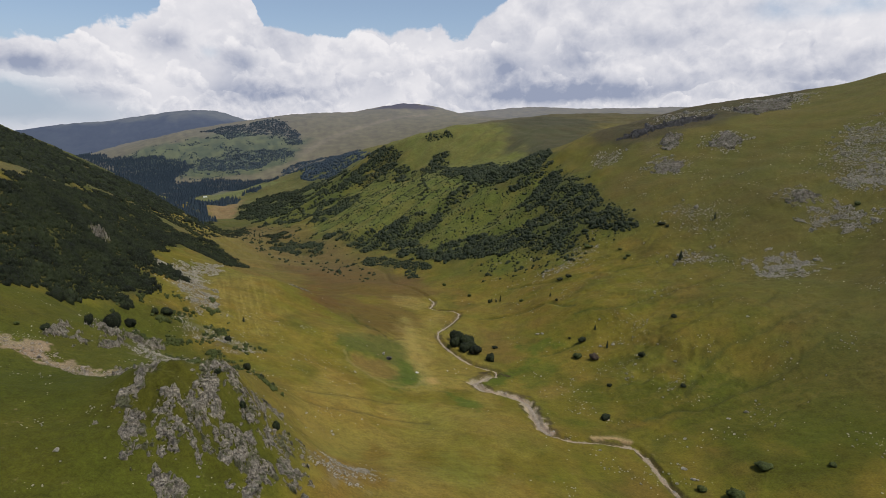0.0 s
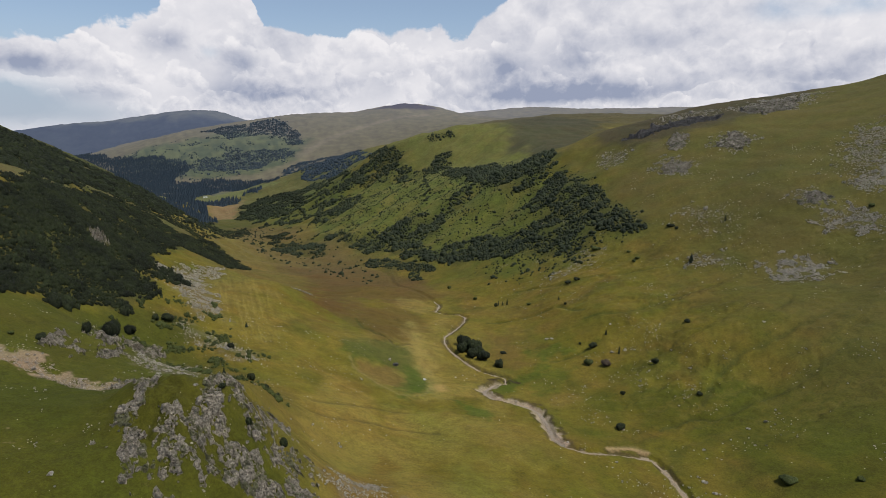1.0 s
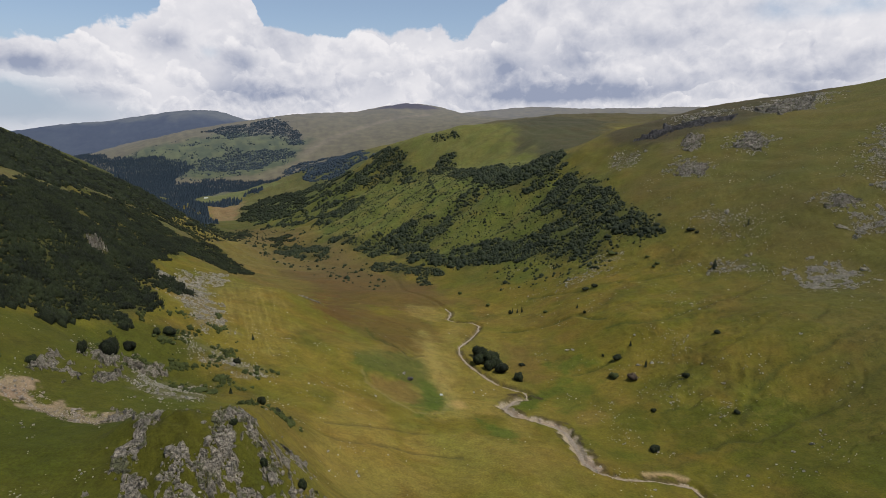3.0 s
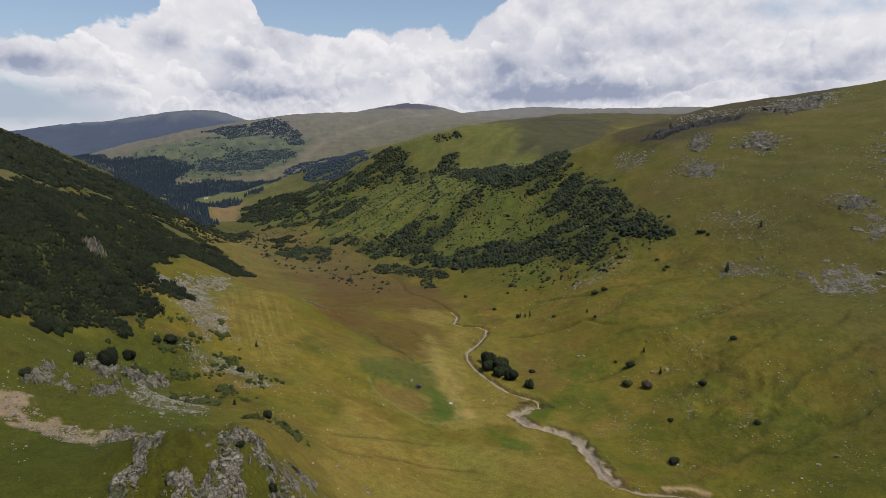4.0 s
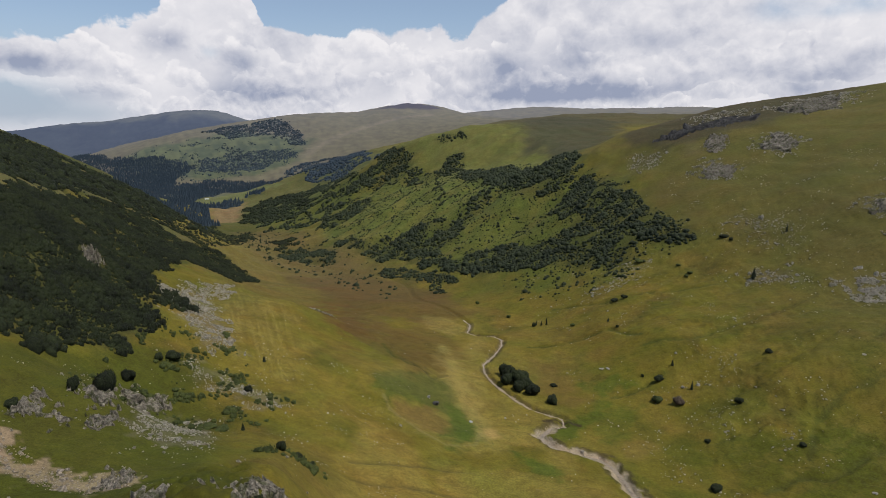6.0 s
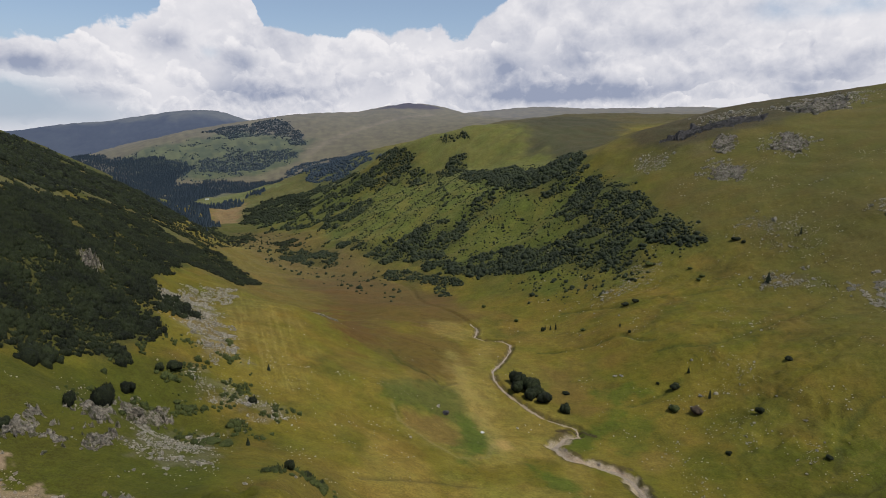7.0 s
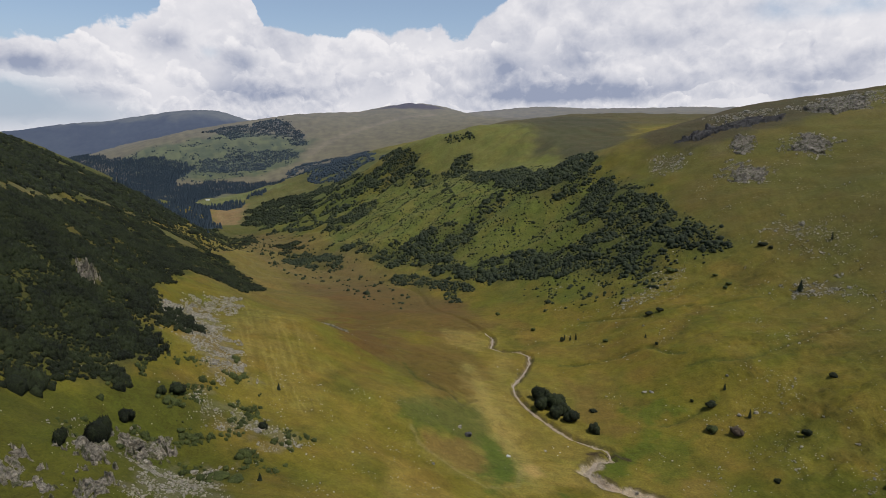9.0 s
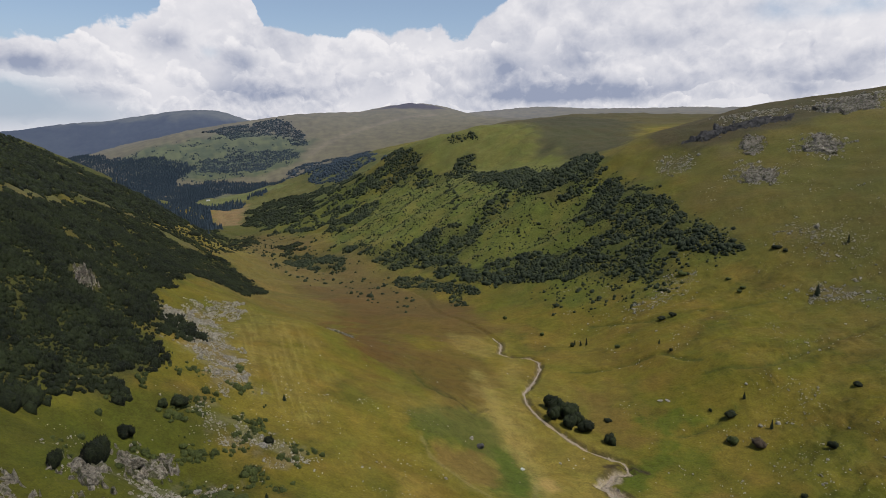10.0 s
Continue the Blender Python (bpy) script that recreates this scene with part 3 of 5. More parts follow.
CRAG_GAP = [(-186, 316), (-190, 328), (-186, 327), (-178, 316), (-174, 308), (-178, 308)]
HUMP = [(-165, 430), (-120, 395), (-95, 340), (-90, 290), (-120, 300), (-145, 350)]
FAR_GREEN = [(-1542, 2873), (-1426, 2974), (-1231, 3039), (-1025, 3092), (-789, 3050), (-661, 2967), (-666, 2745), (-787, 2551), (-1060, 2522), (-1353, 2747)]
TRAILS = ([(-52, 303), (-48, 291), (-37, 281), (-25, 269), (-13, 273), (-10, 288)], [(65, 231), (72, 233), (78, 228)])
DIKES = ([(-51, 361), (-41, 349), (-31, 333), (-24, 345)], [(17, 320), (24, 317), (30, 312), (33, 304)], [(-54, 221), (-38, 229), (-20, 232), (-6, 233)], [(-56, 234), (-35, 246), (-16, 251)])
FLANK_PINE = [(-439, 1321), (-506, 1730), (-374, 1803), (-202, 1337), (-151, 1274), (-161, 1209), (-197, 1149), (-224, 1065), (-274, 1103)]
WEST_PINE = [(-233, 267), (-239, 306), (-226, 321), (-231, 352), (-216, 370), (-188, 343), (-159, 302), (-144, 285), (-142, 254), (-148, 234), (-153, 229), (-156, 218), (-160, 198), (-164, 186)]
WEST_RIDGE_WOOD = [(-463, 539), (-502, 714), (-486, 802), (-430, 900), (-503, 1227), (-340, 745), (-372, 666), (-365, 600), (-287, 409), (-265, 310)]
HILL_TOP = [(-420, 1950), (-100, 2000), (250, 1800), (330, 1500), (266, 1253), (150, 829), (65, 900), (-42, 1100), (-255, 1700)]
FAR_PATCH_1 = [(-1229, 3139), (-873, 3311), (-674, 2987), (-670, 2927), (-794, 2987), (-883, 3070), (-1049, 3021)]
FAR_PATCH_2 = [(-1108, 2801), (-936, 2870), (-788, 2879), (-667, 2816), (-749, 2723), (-819, 2607), (-1053, 2653)]
BALD_CAP = [(-415, 3590), (-330, 3760), (-232, 3800), (-96, 3700), (-30, 3580), (-155, 3530), (-283, 3560)]
# east crest where cloud shade is painted into the ground colour
CREST_SHADE = [(188, 760), (230, 900), (320, 960), (440, 960), (520, 870), (445, 817), (361, 737), (296, 700), (244, 690), (209, 705)]
WEST_PASTURE = [(-158, 199), (-146, 230), (-140, 272), (-125, 277), (-97, 244), (-77, 168), (-80, 152), (-85, 134), (-102, 127), (-160, 100)]
BROWN_A = [(-148, 595), (-133, 691), (-63, 609), (-14, 538), (-10, 480), (-35, 448), (-69, 466), (-108, 499)]
RED_A = [(-125, 492), (-112, 518), (-77, 461), (-67, 417), (-71, 373), (-87, 371)]
BROWN_B = [(-63, 411), (-46, 442), (-22, 422), (-15, 379), (-25, 347), (-37, 349), (-51, 363)]
PALE_B = [(-39, 298), (-24, 309), (-12, 337), (-15, 384), (-6, 456), (0, 426), (-4, 349), (-9, 280), (-23, 275), (-40, 282)]
FAR_WOOD_5 = [(-2000, 3300), (-1574, 2934), (-1297, 2840), (-1176, 2752), (-1111, 2798), (-1088, 2689), (-1103, 2570), (-1086, 2419), (-1224, 2472), (-1500, 2500)]
# hollow behind the spur, darkened as under a passing cloud
CIRQUE_SHADE = [(168, 1670), (248, 1756), (335, 1339), (240, 1000), (176, 850), (148, 900), (120, 1086), (112, 1162)]
SADDLE_PINE_1 = [(85, 810), (147, 983), (148, 836), (135, 781), (112, 768), (88, 771)]
SADDLE_PINE_2 = [(-24, 1183), (14, 1160), (3, 1115), (-23, 1139)]
SADDLE_PINE_3 = [(-12, 1121), (81, 998), (85, 810), (33, 929)]
NOSE_TOP_PINE = [(-180, 1500), (-102, 1285), (-87, 1228), (-121, 1224), (-154, 1268)]
CREST_SCAR = [(356, 769), (383, 789), (414, 810), (447, 806), (403, 729), (361, 718)]
CREST_RIB = [(203, 738), (238, 758), (288, 765), (337, 766), (312, 722), (266, 721), (221, 720)]
SIDE_ROCKS = [(239, 681), (255, 696), (262, 682), (245, 650), (233, 652)]
BARE_EARTH = [(218, 681), (234, 701), (240, 680), (225, 653), (215, 660)]
STONY_BROW = [(171, 704), (185, 731), (202, 705), (190, 665), (172, 663)]
STONY_FLAT = [(183, 492), (196, 506), (214, 489), (205, 470), (187, 480)]
SCREE_EDGE = [(332, 533), (384, 590), (407, 578), (346, 484), (324, 492)]
SCREE_SHELF = [(309, 476), (326, 487), (337, 471), (320, 443), (306, 455)]
BROWN_SLOPE = [(238, 507), (277, 486), (258, 418), (231, 395), (201, 428), (206, 472)]
HEATH_RIM = [(158, 616), (190, 632), (195, 559), (165, 510), (155, 561)]
BROWN_MEADOW = [(-100, 491), (-66, 450), (-40, 358), (-27, 344), (-40, 334), (-67, 367), (-87, 393)]
RUST_BANK = [(-99, 399), (-93, 466), (-70, 408), (-62, 383), (-79, 378), (-93, 380)]
BROWN_FIELD = [(-58, 418), (-30, 404), (-23, 363), (-27, 347), (-45, 355), (-58, 382)]
PALE_STRIP = [(-28, 400), (-18, 374), (-13, 331), (-9, 300), (-2, 289), (-8, 278), (-15, 295), (-21, 326), (-28, 356)]
PALE_HEAD = [(-42, 473), (-16, 465), (-11, 438), (-22, 424), (-38, 443)]
TAN_SPOT = [(-9, 292), (-2, 293), (-2, 285), (-9, 282)]
LUSH_RING = [(-59, 324), (-40, 336), (-24, 334), (-20, 314), (-12, 291), (-15, 278), (-20, 281), (-24, 302), (-36, 307), (-54, 311)]
LUSH_WEDGE = [(-24, 312), (-19, 310), (-12, 289), (-15, 277), (-20, 280)]
BROWN_HOLLOW = [(-48, 300), (-30, 303), (-23, 287), (-25, 278), (-35, 282), (-45, 290)]
GREEN_HOLLOW = [(28, 305), (40, 314), (53, 319), (45, 304), (29, 288), (19, 287)]
TAN_BANK = [(22, 385), (39, 359), (42, 328), (35, 320), (26, 332)]
GREEN_BENCH = [(44, 342), (62, 342), (68, 334), (52, 328)]
TAN_MOUND = [(47, 282), (58, 288), (63, 278), (56, 271), (48, 272)]
OCHRE_FOOT = [(-36, 157), (-26, 203), (-14, 159), (-21, 143), (-31, 134)]
PALE_FAN = [(-24, 258), (-6, 248), (10, 211), (21, 171), (3, 163), (-9, 208)]
GREEN_STRIP = [(2, 270), (17, 259), (18, 241), (7, 255)]
GREEN_FOOT = [(44, 313), (67, 314), (51, 289), (38, 282)]
DARK_BANK = [(80, 220), (89, 227), (86, 211), (79, 209)]
OLIVE_RIM = [(275, 604), (332, 571), (310, 497), (267, 482), (242, 517)]
PINE_ZONES = ((WEST_PINE, 0.95), (SADDLE_PINE_1, 0.7), (SADDLE_PINE_2, 0.7), (SADDLE_PINE_3, 0.7), (NOSE_TOP_PINE, 0.7), (WEST_RIDGE_WOOD, 0.9), (LEFT_PINE, 0.95), (MID_PINE, 0.85), (UPPER_PINE, 0.6), (GULLY_PINE, 0.6), (LOWER_PINE, 0.75), (TOP_PINE, 0.55), (STRIP_PINE, 0.8), (NOSE_PINE, 0.7), (VALLEY_PINE_1, 0.5), (VALLEY_PINE_2, 0.75),
              (VALLEY_PINE_3, 0.8), (LOW_PINE, 0.8), (RIM_PINE, 0.5), (LEFT_RIDGE, 0.6))
WOOD_ZONES = ((FAR_WOOD_5, 1.0), (FAR_PATCH_1, 0.8), (FAR_PATCH_2, 0.8), (SPUR_WOOD, 0.6), (FAR_WOOD_4, 0.9), (FAR_WOOD_1, 1.0), (FAR_WOOD_2, 0.7), (FAR_WOOD_3, 0.6))
SCREES = (SCREE_LEFT, SCREE_FOOT, SCREE_LOW, SCREE_R1, SCREE_R2, SCREE_R3, SCREE_R4, SCREE_R5, SCREE_R6, SCREE_R7, SCREE_NEAR)


def within(x, y, ring, soft, ragged=0.0, size=30.0):
    """1 inside a ring, 0 outside, with a soft and ragged edge."""
    ring = np.array(ring, float)
    lo, hi = ring.min(0) - ragged - soft, ring.max(0) + ragged + soft
    out = np.zeros(np.shape(x))
    m = (x > lo[0]) & (x < hi[0]) & (y > lo[1]) & (y < hi[1])
    if m.any():
        d = inside(x[m], y[m], ring)
        if ragged:
            d = d + ragged * fbm(x[m], y[m], size, 3, 0.6, 5.5)
        out[m] = smooth(-soft, soft, d)
    return out


LUSH_WEST = [(-125, 120), (-110, 140), (-104, 156), (-88, 172), (-70, 176), (-52, 150), (-40, 125), (-44, 95), (-90, 80)]
LUSH_EAST = [(64, 301), (92, 295), (143, 281), (226, 299), (220, 250), (190, 190), (130, 190), (102, 244), (70, 260), (49, 281)]
# upper crest zone toned down for cloud shade
CREST_CLOUD_SHADE = [(229, 797), (301, 839), (400, 861), (351, 752), (266, 703), (226, 717), (207, 741)]


def cover(x, y, z):
    """Base colour of turf, heath, earth and stone at each place, with painted shade and haze."""
    r = np.hypot(x, y)
    c = np.empty((len(x), 3))
    c[:] = (0.122, 0.102, 0.020)

    def lay(colour, k):
        nonlocal c
        k = np.clip(k, 0, 1)[:, None]
        c = c * (1 - k) + np.array(colour) * k
    wide, mid = fbm(x, y, 120, 4, 0.55, 1.3), fbm(x, y, 34, 4, 0.55, 6.2)
    small = fbm(x, y, 12, 3, 0.55, 2.9)
    lay((0.092, 0.090, 0.013), 0.6 * smooth(0.0, 0.55, wide + 0.4 * mid))
    lay((0.160, 0.124, 0.030), 0.55 * smooth(0.05, 0.6, -wide + 0.6 * mid))
    lay((0.080, 0.062, 0.018), 0.6 * smooth(0.15, 0.6, mid + 0.3 * small))
    soft = fbm(x, y, 21, 3, 0.5, 9.4)
    lay((0.070, 0.088, 0.012), 0.32 * smooth(0.1, 0.45, soft) * smooth(900, 600, r))
    lay((0.165, 0.108, 0.034), 0.3 * smooth(0.12, 0.5, -soft + 0.3 * mid) * smooth(900, 600, r))
    lay((0.042, 0.048, 0.013), 0.8 * smooth(0, -40, x + 255 + 0.3 * np.clip(y - 310, 0, 350)) * smooth(1500, 1200, y))
    lay((0.112, 0.085, 0.032), 0.65 * smooth(420, 520, y) * smooth(950, 800, y) * smooth(-340, -250, x) * smooth(-95, -135, x))
    # green hillside ahead
    lay((0.073, 0.090, 0.021), 0.85 * within(x, y, MID_HILL, 25, 30, 60))
    lay((0.135, 0.118, 0.030), 0.5 * within(x, y, MID_HILL, 25, 10, 60) * smooth(0.1, 0.5, mid))
    lay((0.098, 0.105, 0.031), 0.75 * within(x, y, HILL_TOP, 40, 40, 90))
    lay((0.088, 0.060, 0.026), 0.85 * within(x, y, HEATH_2, 10, 16, 40))
    lay((0.098, 0.064, 0.026), 0.8 * within(x, y, BROWN_A, 8, 14, 30))
    lay((0.052, 0.061, 0.010), 0.8 * within(x, y, WEST_PASTURE, 8, 8, 22))
    lay((0.098, 0.056, 0.020), 0.7 * within(x, y, HEATH_1, 8, 22, 24) * smooth(-0.4, 0.3, small))
    lay((0.098, 0.072, 0.030), 0.65 * within(x, y, VALLEY_FLOOR, 20, 20, 40))
    for ring, k in ((DRY_1, 0.85), (DRY_2, 0.9), (DRY_3, 0.6), (DRY_4, 0.6)):
        lay((0.200, 0.148, 0.048), k * within(x, y, ring, 4, 6, 16))
    lay((0.172, 0.146, 0.044), 0.6 * smooth(75, 25, np.abs(x + 12)) * smooth(130, 190, y) * smooth(460, 330, y) * smooth(-0.5, 0.3, mid + 0.5 * small))
    streak = fbm((0.93 * x + 0.37 * y) / 2.0, (0.93 * y - 0.37 * x) / 42, 1.0, 3, 0.6, 3.7)
    lay((0.165, 0.140, 0.044), 0.55 * within(x, y, HUMP, 8, 8, 20) * smooth(-0.5, 0.2, small))
    lay((0.215, 0.180, 0.070), 0.36 * within(x, y, HUMP, 8, 8, 20) * smooth(0.12, 0.5, streak))
    lay((0.095, 0.082, 0.022), 0.45 * within(x, y, HUMP, 8, 8, 20) * smooth(0.12, 0.5, -streak))
    lay((0.108, 0.076, 0.026), 0.8 * within(x, y, BROWN_B, 4, 8, 16))
    lay((0.098, 0.054, 0.021), 0.6 * within(x, y, RED_A, 4, 9, 14) * smooth(-0.5, 0.1, small))
    lay((0.190, 0.156, 0.058), 0.5 * within(x, y, PALE_B, 5, 6, 14))
    lay((0.066, 0.088, 0.018), 0.8 * within(x, y, LUSH_1, 4, 6, 12))
    # greener turf, its depth partly painted cloud shade
    lay((0.055, 0.065, 0.009), 0.8 * within(x, y, LUSH_EAST, 12, 22, 40))
    lay((0.051, 0.057, 0.008), 0.9 * within(x, y, LUSH_WEST, 6, 8, 20))
    # cloud shade over the crest and upper east slope, laid as dark heath tones
    lay((0.060, 0.050, 0.024), 0.75 * within(x, y, CREST_CLOUD_SHADE, 10, 20, 50))
    lay((0.070, 0.060, 0.022), 0.5 * smooth(180, 300, x) * smooth(650, 500, y) * smooth(-0.1, 0.4, mid))
    lay((0.096, 0.068, 0.026), 0.6 * within(x, y, BROWN_MEADOW, 4, 4.8, 12))
    lay((0.095, 0.052, 0.021), 0.55 * within(x, y, RUST_BANK, 3, 3.6, 9))
    lay((0.092, 0.066, 0.02), 0.75 * within(x, y, BROWN_FIELD, 3, 3.6, 9))
    lay((0.235, 0.19, 0.085), 0.6 * within(x, y, PALE_STRIP, 5, 5.0, 12))
    lay((0.185, 0.15, 0.06), 0.6 * within(x, y, PALE_HEAD, 3, 3.6, 9))
    lay((0.3, 0.2, 0.105), 0.7 * within(x, y, TAN_SPOT, 1.5, 1.8, 8))
    lay((0.076, 0.082, 0.028), 0.75 * within(x, y, LUSH_RING, 2.5, 3.0, 8))
    lay((0.062, 0.088, 0.016), 0.75 * within(x, y, LUSH_WEDGE, 2, 2.4, 8))
    lay((0.13, 0.086, 0.036), 0.75 * within(x, y, BROWN_HOLLOW, 2.5, 3.0, 8))
    lay((0.06, 0.082, 0.012), 0.8 * within(x, y, GREEN_HOLLOW, 4, 4.8, 12))
    lay((0.135, 0.09, 0.034), 0.65 * within(x, y, TAN_BANK, 4, 4.8, 12))
    lay((0.062, 0.086, 0.014), 0.7 * within(x, y, GREEN_BENCH, 3, 3.6, 9))
    lay((0.16, 0.115, 0.04), 0.7 * within(x, y, TAN_MOUND, 2, 2.4, 8))
    lay((0.15, 0.094, 0.026), 0.65 * within(x, y, OCHRE_FOOT, 5, 6.0, 15))
    lay((0.15, 0.14, 0.036), 0.55 * within(x, y, PALE_FAN, 8, 9.6, 24))
    lay((0.062, 0.095, 0.016), 0.75 * within(x, y, GREEN_STRIP, 2, 2.4, 8))
    lay((0.066, 0.088, 0.014), 0.6 * within(x, y, GREEN_FOOT, 3, 3.6, 9))
    lay((0.045, 0.055, 0.012), 0.5 * within(x, y, DARK_BANK, 4, 4.8, 12))
    lay((0.075, 0.08, 0.015), 0.5 * within(x, y, OLIVE_RIM, 14, 16.8, 42))
    # thin dark cattle steps across the east slope
    east = smooth(60, 110, x) * smooth(210, 260, y) * smooth(600, 470, y)
    tread = np.abs(fbm((-0.30 * x + 0.95 * y) / 5.5 + 0.5 * fbm(x, y, 5, 2, 0.5, 7.7), (0.95 * x + 0.30 * y) / 46, 1.0, 3, 0.55, 6.1))
    lay((0.038, 0.040, 0.010), 0.55 * east * smooth(0.09, 0.02, tread) * smooth(-0.2, 0.25, mid))
    lay((0.125, 0.108, 0.030), 0.4 * east * smooth(0.25, 0.5, tread))
    lay((0.200, 0.170, 0.120), 0.75 * within(x, y, CREST_SCAR, 8, 10, 24))
    lay((0.190, 0.150, 0.095), 0.7 * within(x, y, BARE_EARTH, 5, 6, 14))
    lay((0.105, 0.092, 0.055), 0.6 * within(x, y, STONY_BROW, 6, 8, 16))
    lay((0.120, 0.098, 0.058), 0.5 * within(x, y, STONY_FLAT, 4, 8, 12))
    lay((0.082, 0.062, 0.022), 0.6 * within(x, y, BROWN_SLOPE, 14, 18, 30))
    lay((0.085, 0.066, 0.026), 0.55 * within(x, y, HEATH_RIM, 10, 12, 24))
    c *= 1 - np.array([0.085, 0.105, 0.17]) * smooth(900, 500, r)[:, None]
    # blue is cut near by and kept farther off, imitating haze over turf
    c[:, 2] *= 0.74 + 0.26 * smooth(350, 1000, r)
    c *= 1 + (0.09 * fbm(x, y, 5.5, 4, 0.7, 8.3) * smooth(1500, 700, r))[:, None]
    for ring in SCREES:
        lay((0.17, 0.150, 0.115), 0.28 * within(x, y, ring, 2, 9, 7))
    lay((0.22, 0.165, 0.105), 0.9 * within(x, y, TRACK, 1.0, 5.0, 6))
    for line in GULLIES:
        lay((0.045, 0.050, 0.010), 0.7 * smooth(1.8, 0.4, along(x, y, line)[0] + fbm(x, y, 5, 2, 0.5, 7.7)))
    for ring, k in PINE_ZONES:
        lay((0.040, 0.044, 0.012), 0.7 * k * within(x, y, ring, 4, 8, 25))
    for line in CLEARINGS:
        lay((0.085, 0.078, 0.030), 0.8 * smooth(9, 5, along(x, y, line)[0] + 4 * small))
    lay((0.062, 0.078, 0.017), 0.8 * within(x, y, FLANK_PINE, 25, 30, 60))
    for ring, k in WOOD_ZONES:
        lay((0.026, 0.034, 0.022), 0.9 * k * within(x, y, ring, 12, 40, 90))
    lay((0.075, 0.080, 0.030), 0.7 * smooth(1250, 1450, y) * smooth(-150, -260, x) * smooth(2400, 2200, r) * (1 - within(x, y, RIDGE_WOOD, 12)))
    lay((0.112, 0.120, 0.045), 0.9 * within(x, y, PASTURE, 8, 8, 40))
    lay((0.175, 0.118, 0.058), 0.85 * within(x, y, TAN_VALLEY, 10, 10, 40))
    wob = fbm(x, y, 5, 2, 0.5, 7.7)
    d = along(x, y, BROOK)[0] + 0.7 * wob + 4 * smooth(455, 480, y)
    g = along(x, y, GRAVEL_BED)[0] + 1.4 * wob
    # dark rim along the beds paints the shade of the cut banks
    lay((0.055, 0.042, 0.020), 0.7 * np.maximum(smooth(2.7, 1.8, d), smooth(5.4, 4.4, g)) * (small > -0.15))
    lay((0.30, 0.240, 0.170), np.maximum(smooth(0.75, 0.35, d - 0.2 * smooth(320, 290, y)), smooth(3.4, 2.2, g + 0.5 * wob)))
    # plateau face coloured dark to stand for a cloud's shadow
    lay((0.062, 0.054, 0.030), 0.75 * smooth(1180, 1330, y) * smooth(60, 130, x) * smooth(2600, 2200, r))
    # shade beneath the overhanging bank, coloured as a dark arc
    lay((0.030, 0.020, 0.012), 0.9 * smooth(1.6, 0.7, along(x, y, [(20, 306), (25, 307), (31, 305), (35, 301)])[0] + 0.5 * wob))
    lay((0.27, 0.190, 0.100), 0.9 * smooth(1.5, 0.6, along(x, y, [(62, 230), (70, 231), (77, 228)])[0] + 0.4 * wob))
    for line in TRAILS:
        lay((0.20, 0.160, 0.065), 0.4 * smooth(1.4, 0.3, along(x, y, line)[0] + 0.6 * wob))
    # ditches laid dark; beside the brook this paints undercut-bank shade
    for line in DIKES:
        lay((0.050, 0.045, 0.016), 0.55 * smooth(1.5, 0.3, along(x, y, line)[0] + 0.6 * wob))
    # east slope darkened in its base colour, partly for cloud shade
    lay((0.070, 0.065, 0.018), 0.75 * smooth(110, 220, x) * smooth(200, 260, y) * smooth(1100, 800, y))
    # crest and hollow: cloud shadows painted as dark ground
    lay((0.050, 0.042, 0.022), 0.85 * within(x, y, CREST_SHADE, 12, 20, 40))
    lay((0.048, 0.046, 0.026), 0.85 * within(x, y, CIRQUE_SHADE, 20, 24, 60))
    # far land: grey bald heights, green pasture below, wooded dome, tones muted for haze
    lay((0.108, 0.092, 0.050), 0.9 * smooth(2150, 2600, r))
    lay((0.045, 0.034, 0.030), 0.9 * within(x, y, BALD_CAP, 12, 12, 60))
    lay((0.20, 0.160, 0.110), 0.35 * smooth(34, 8, along(x, y, [(-640, 2760), (-560, 2960), (-420, 3130), (-250, 3300), (-90, 3400)])[0]))
    lay((0.070, 0.080, 0.026), 0.85 * within(x, y, FAR_GREEN, 40, 60, 160))
    lay((0.040, 0.050, 0.020), 0.6 * within(x, y, FAR_GREEN, 40, 60, 160) * smooth(0.0, 0.3, fbm(x, y, 90, 4, 0.65, 4.7)))
    # far plateau dimmed in colour, again for cloud shade
    lay((0.070, 0.062, 0.034), 0.7 * smooth(1500, 1700, r) * smooth(-40, 120, x) * smooth(2900, 2500, r))
    dome = smooth(3650, 3850, y) * smooth(-1150, -1350, x)
    lay((0.062, 0.064, 0.050), 0.92 * dome)
    lay((0.022, 0.026, 0.026), 0.9 * dome * smooth(4350, 4150, y + 120 * fbm(x, y, 260, 4, 0.6, 3.1)))
    return np.clip(c, 0.004, 1)


# ---- ground ----
def sheet(name, verts, faces, mat, colours=None, flat=True):
    """A mesh object from arrays: quads or triangles."""
    me = bpy.data.meshes.new(name)
    k = faces.shape[1]
    me.vertices.add(len(verts))
    me.vertices.foreach_set("co", np.asarray(verts, np.float32).ravel())
    me.loops.add(faces.size)
    me.loops.foreach_set("vertex_index", faces.astype(np.int32).ravel())
    me.polygons.add(len(faces))
    me.polygons.foreach_set("loop_start", np.arange(0, faces.size, k, dtype=np.int32))
    me.polygons.foreach_set("use_smooth", np.full(len(faces), not flat))
    me.update(calc_edges=True)
    me.materials.append(mat)
    if colours is not None:
        at = me.color_attributes.new("cover", "FLOAT_COLOR", "POINT")
        at.data.foreach_set("color", np.hstack([colours, np.ones((len(colours), 1))]).astype(np.float32).ravel())
    return me


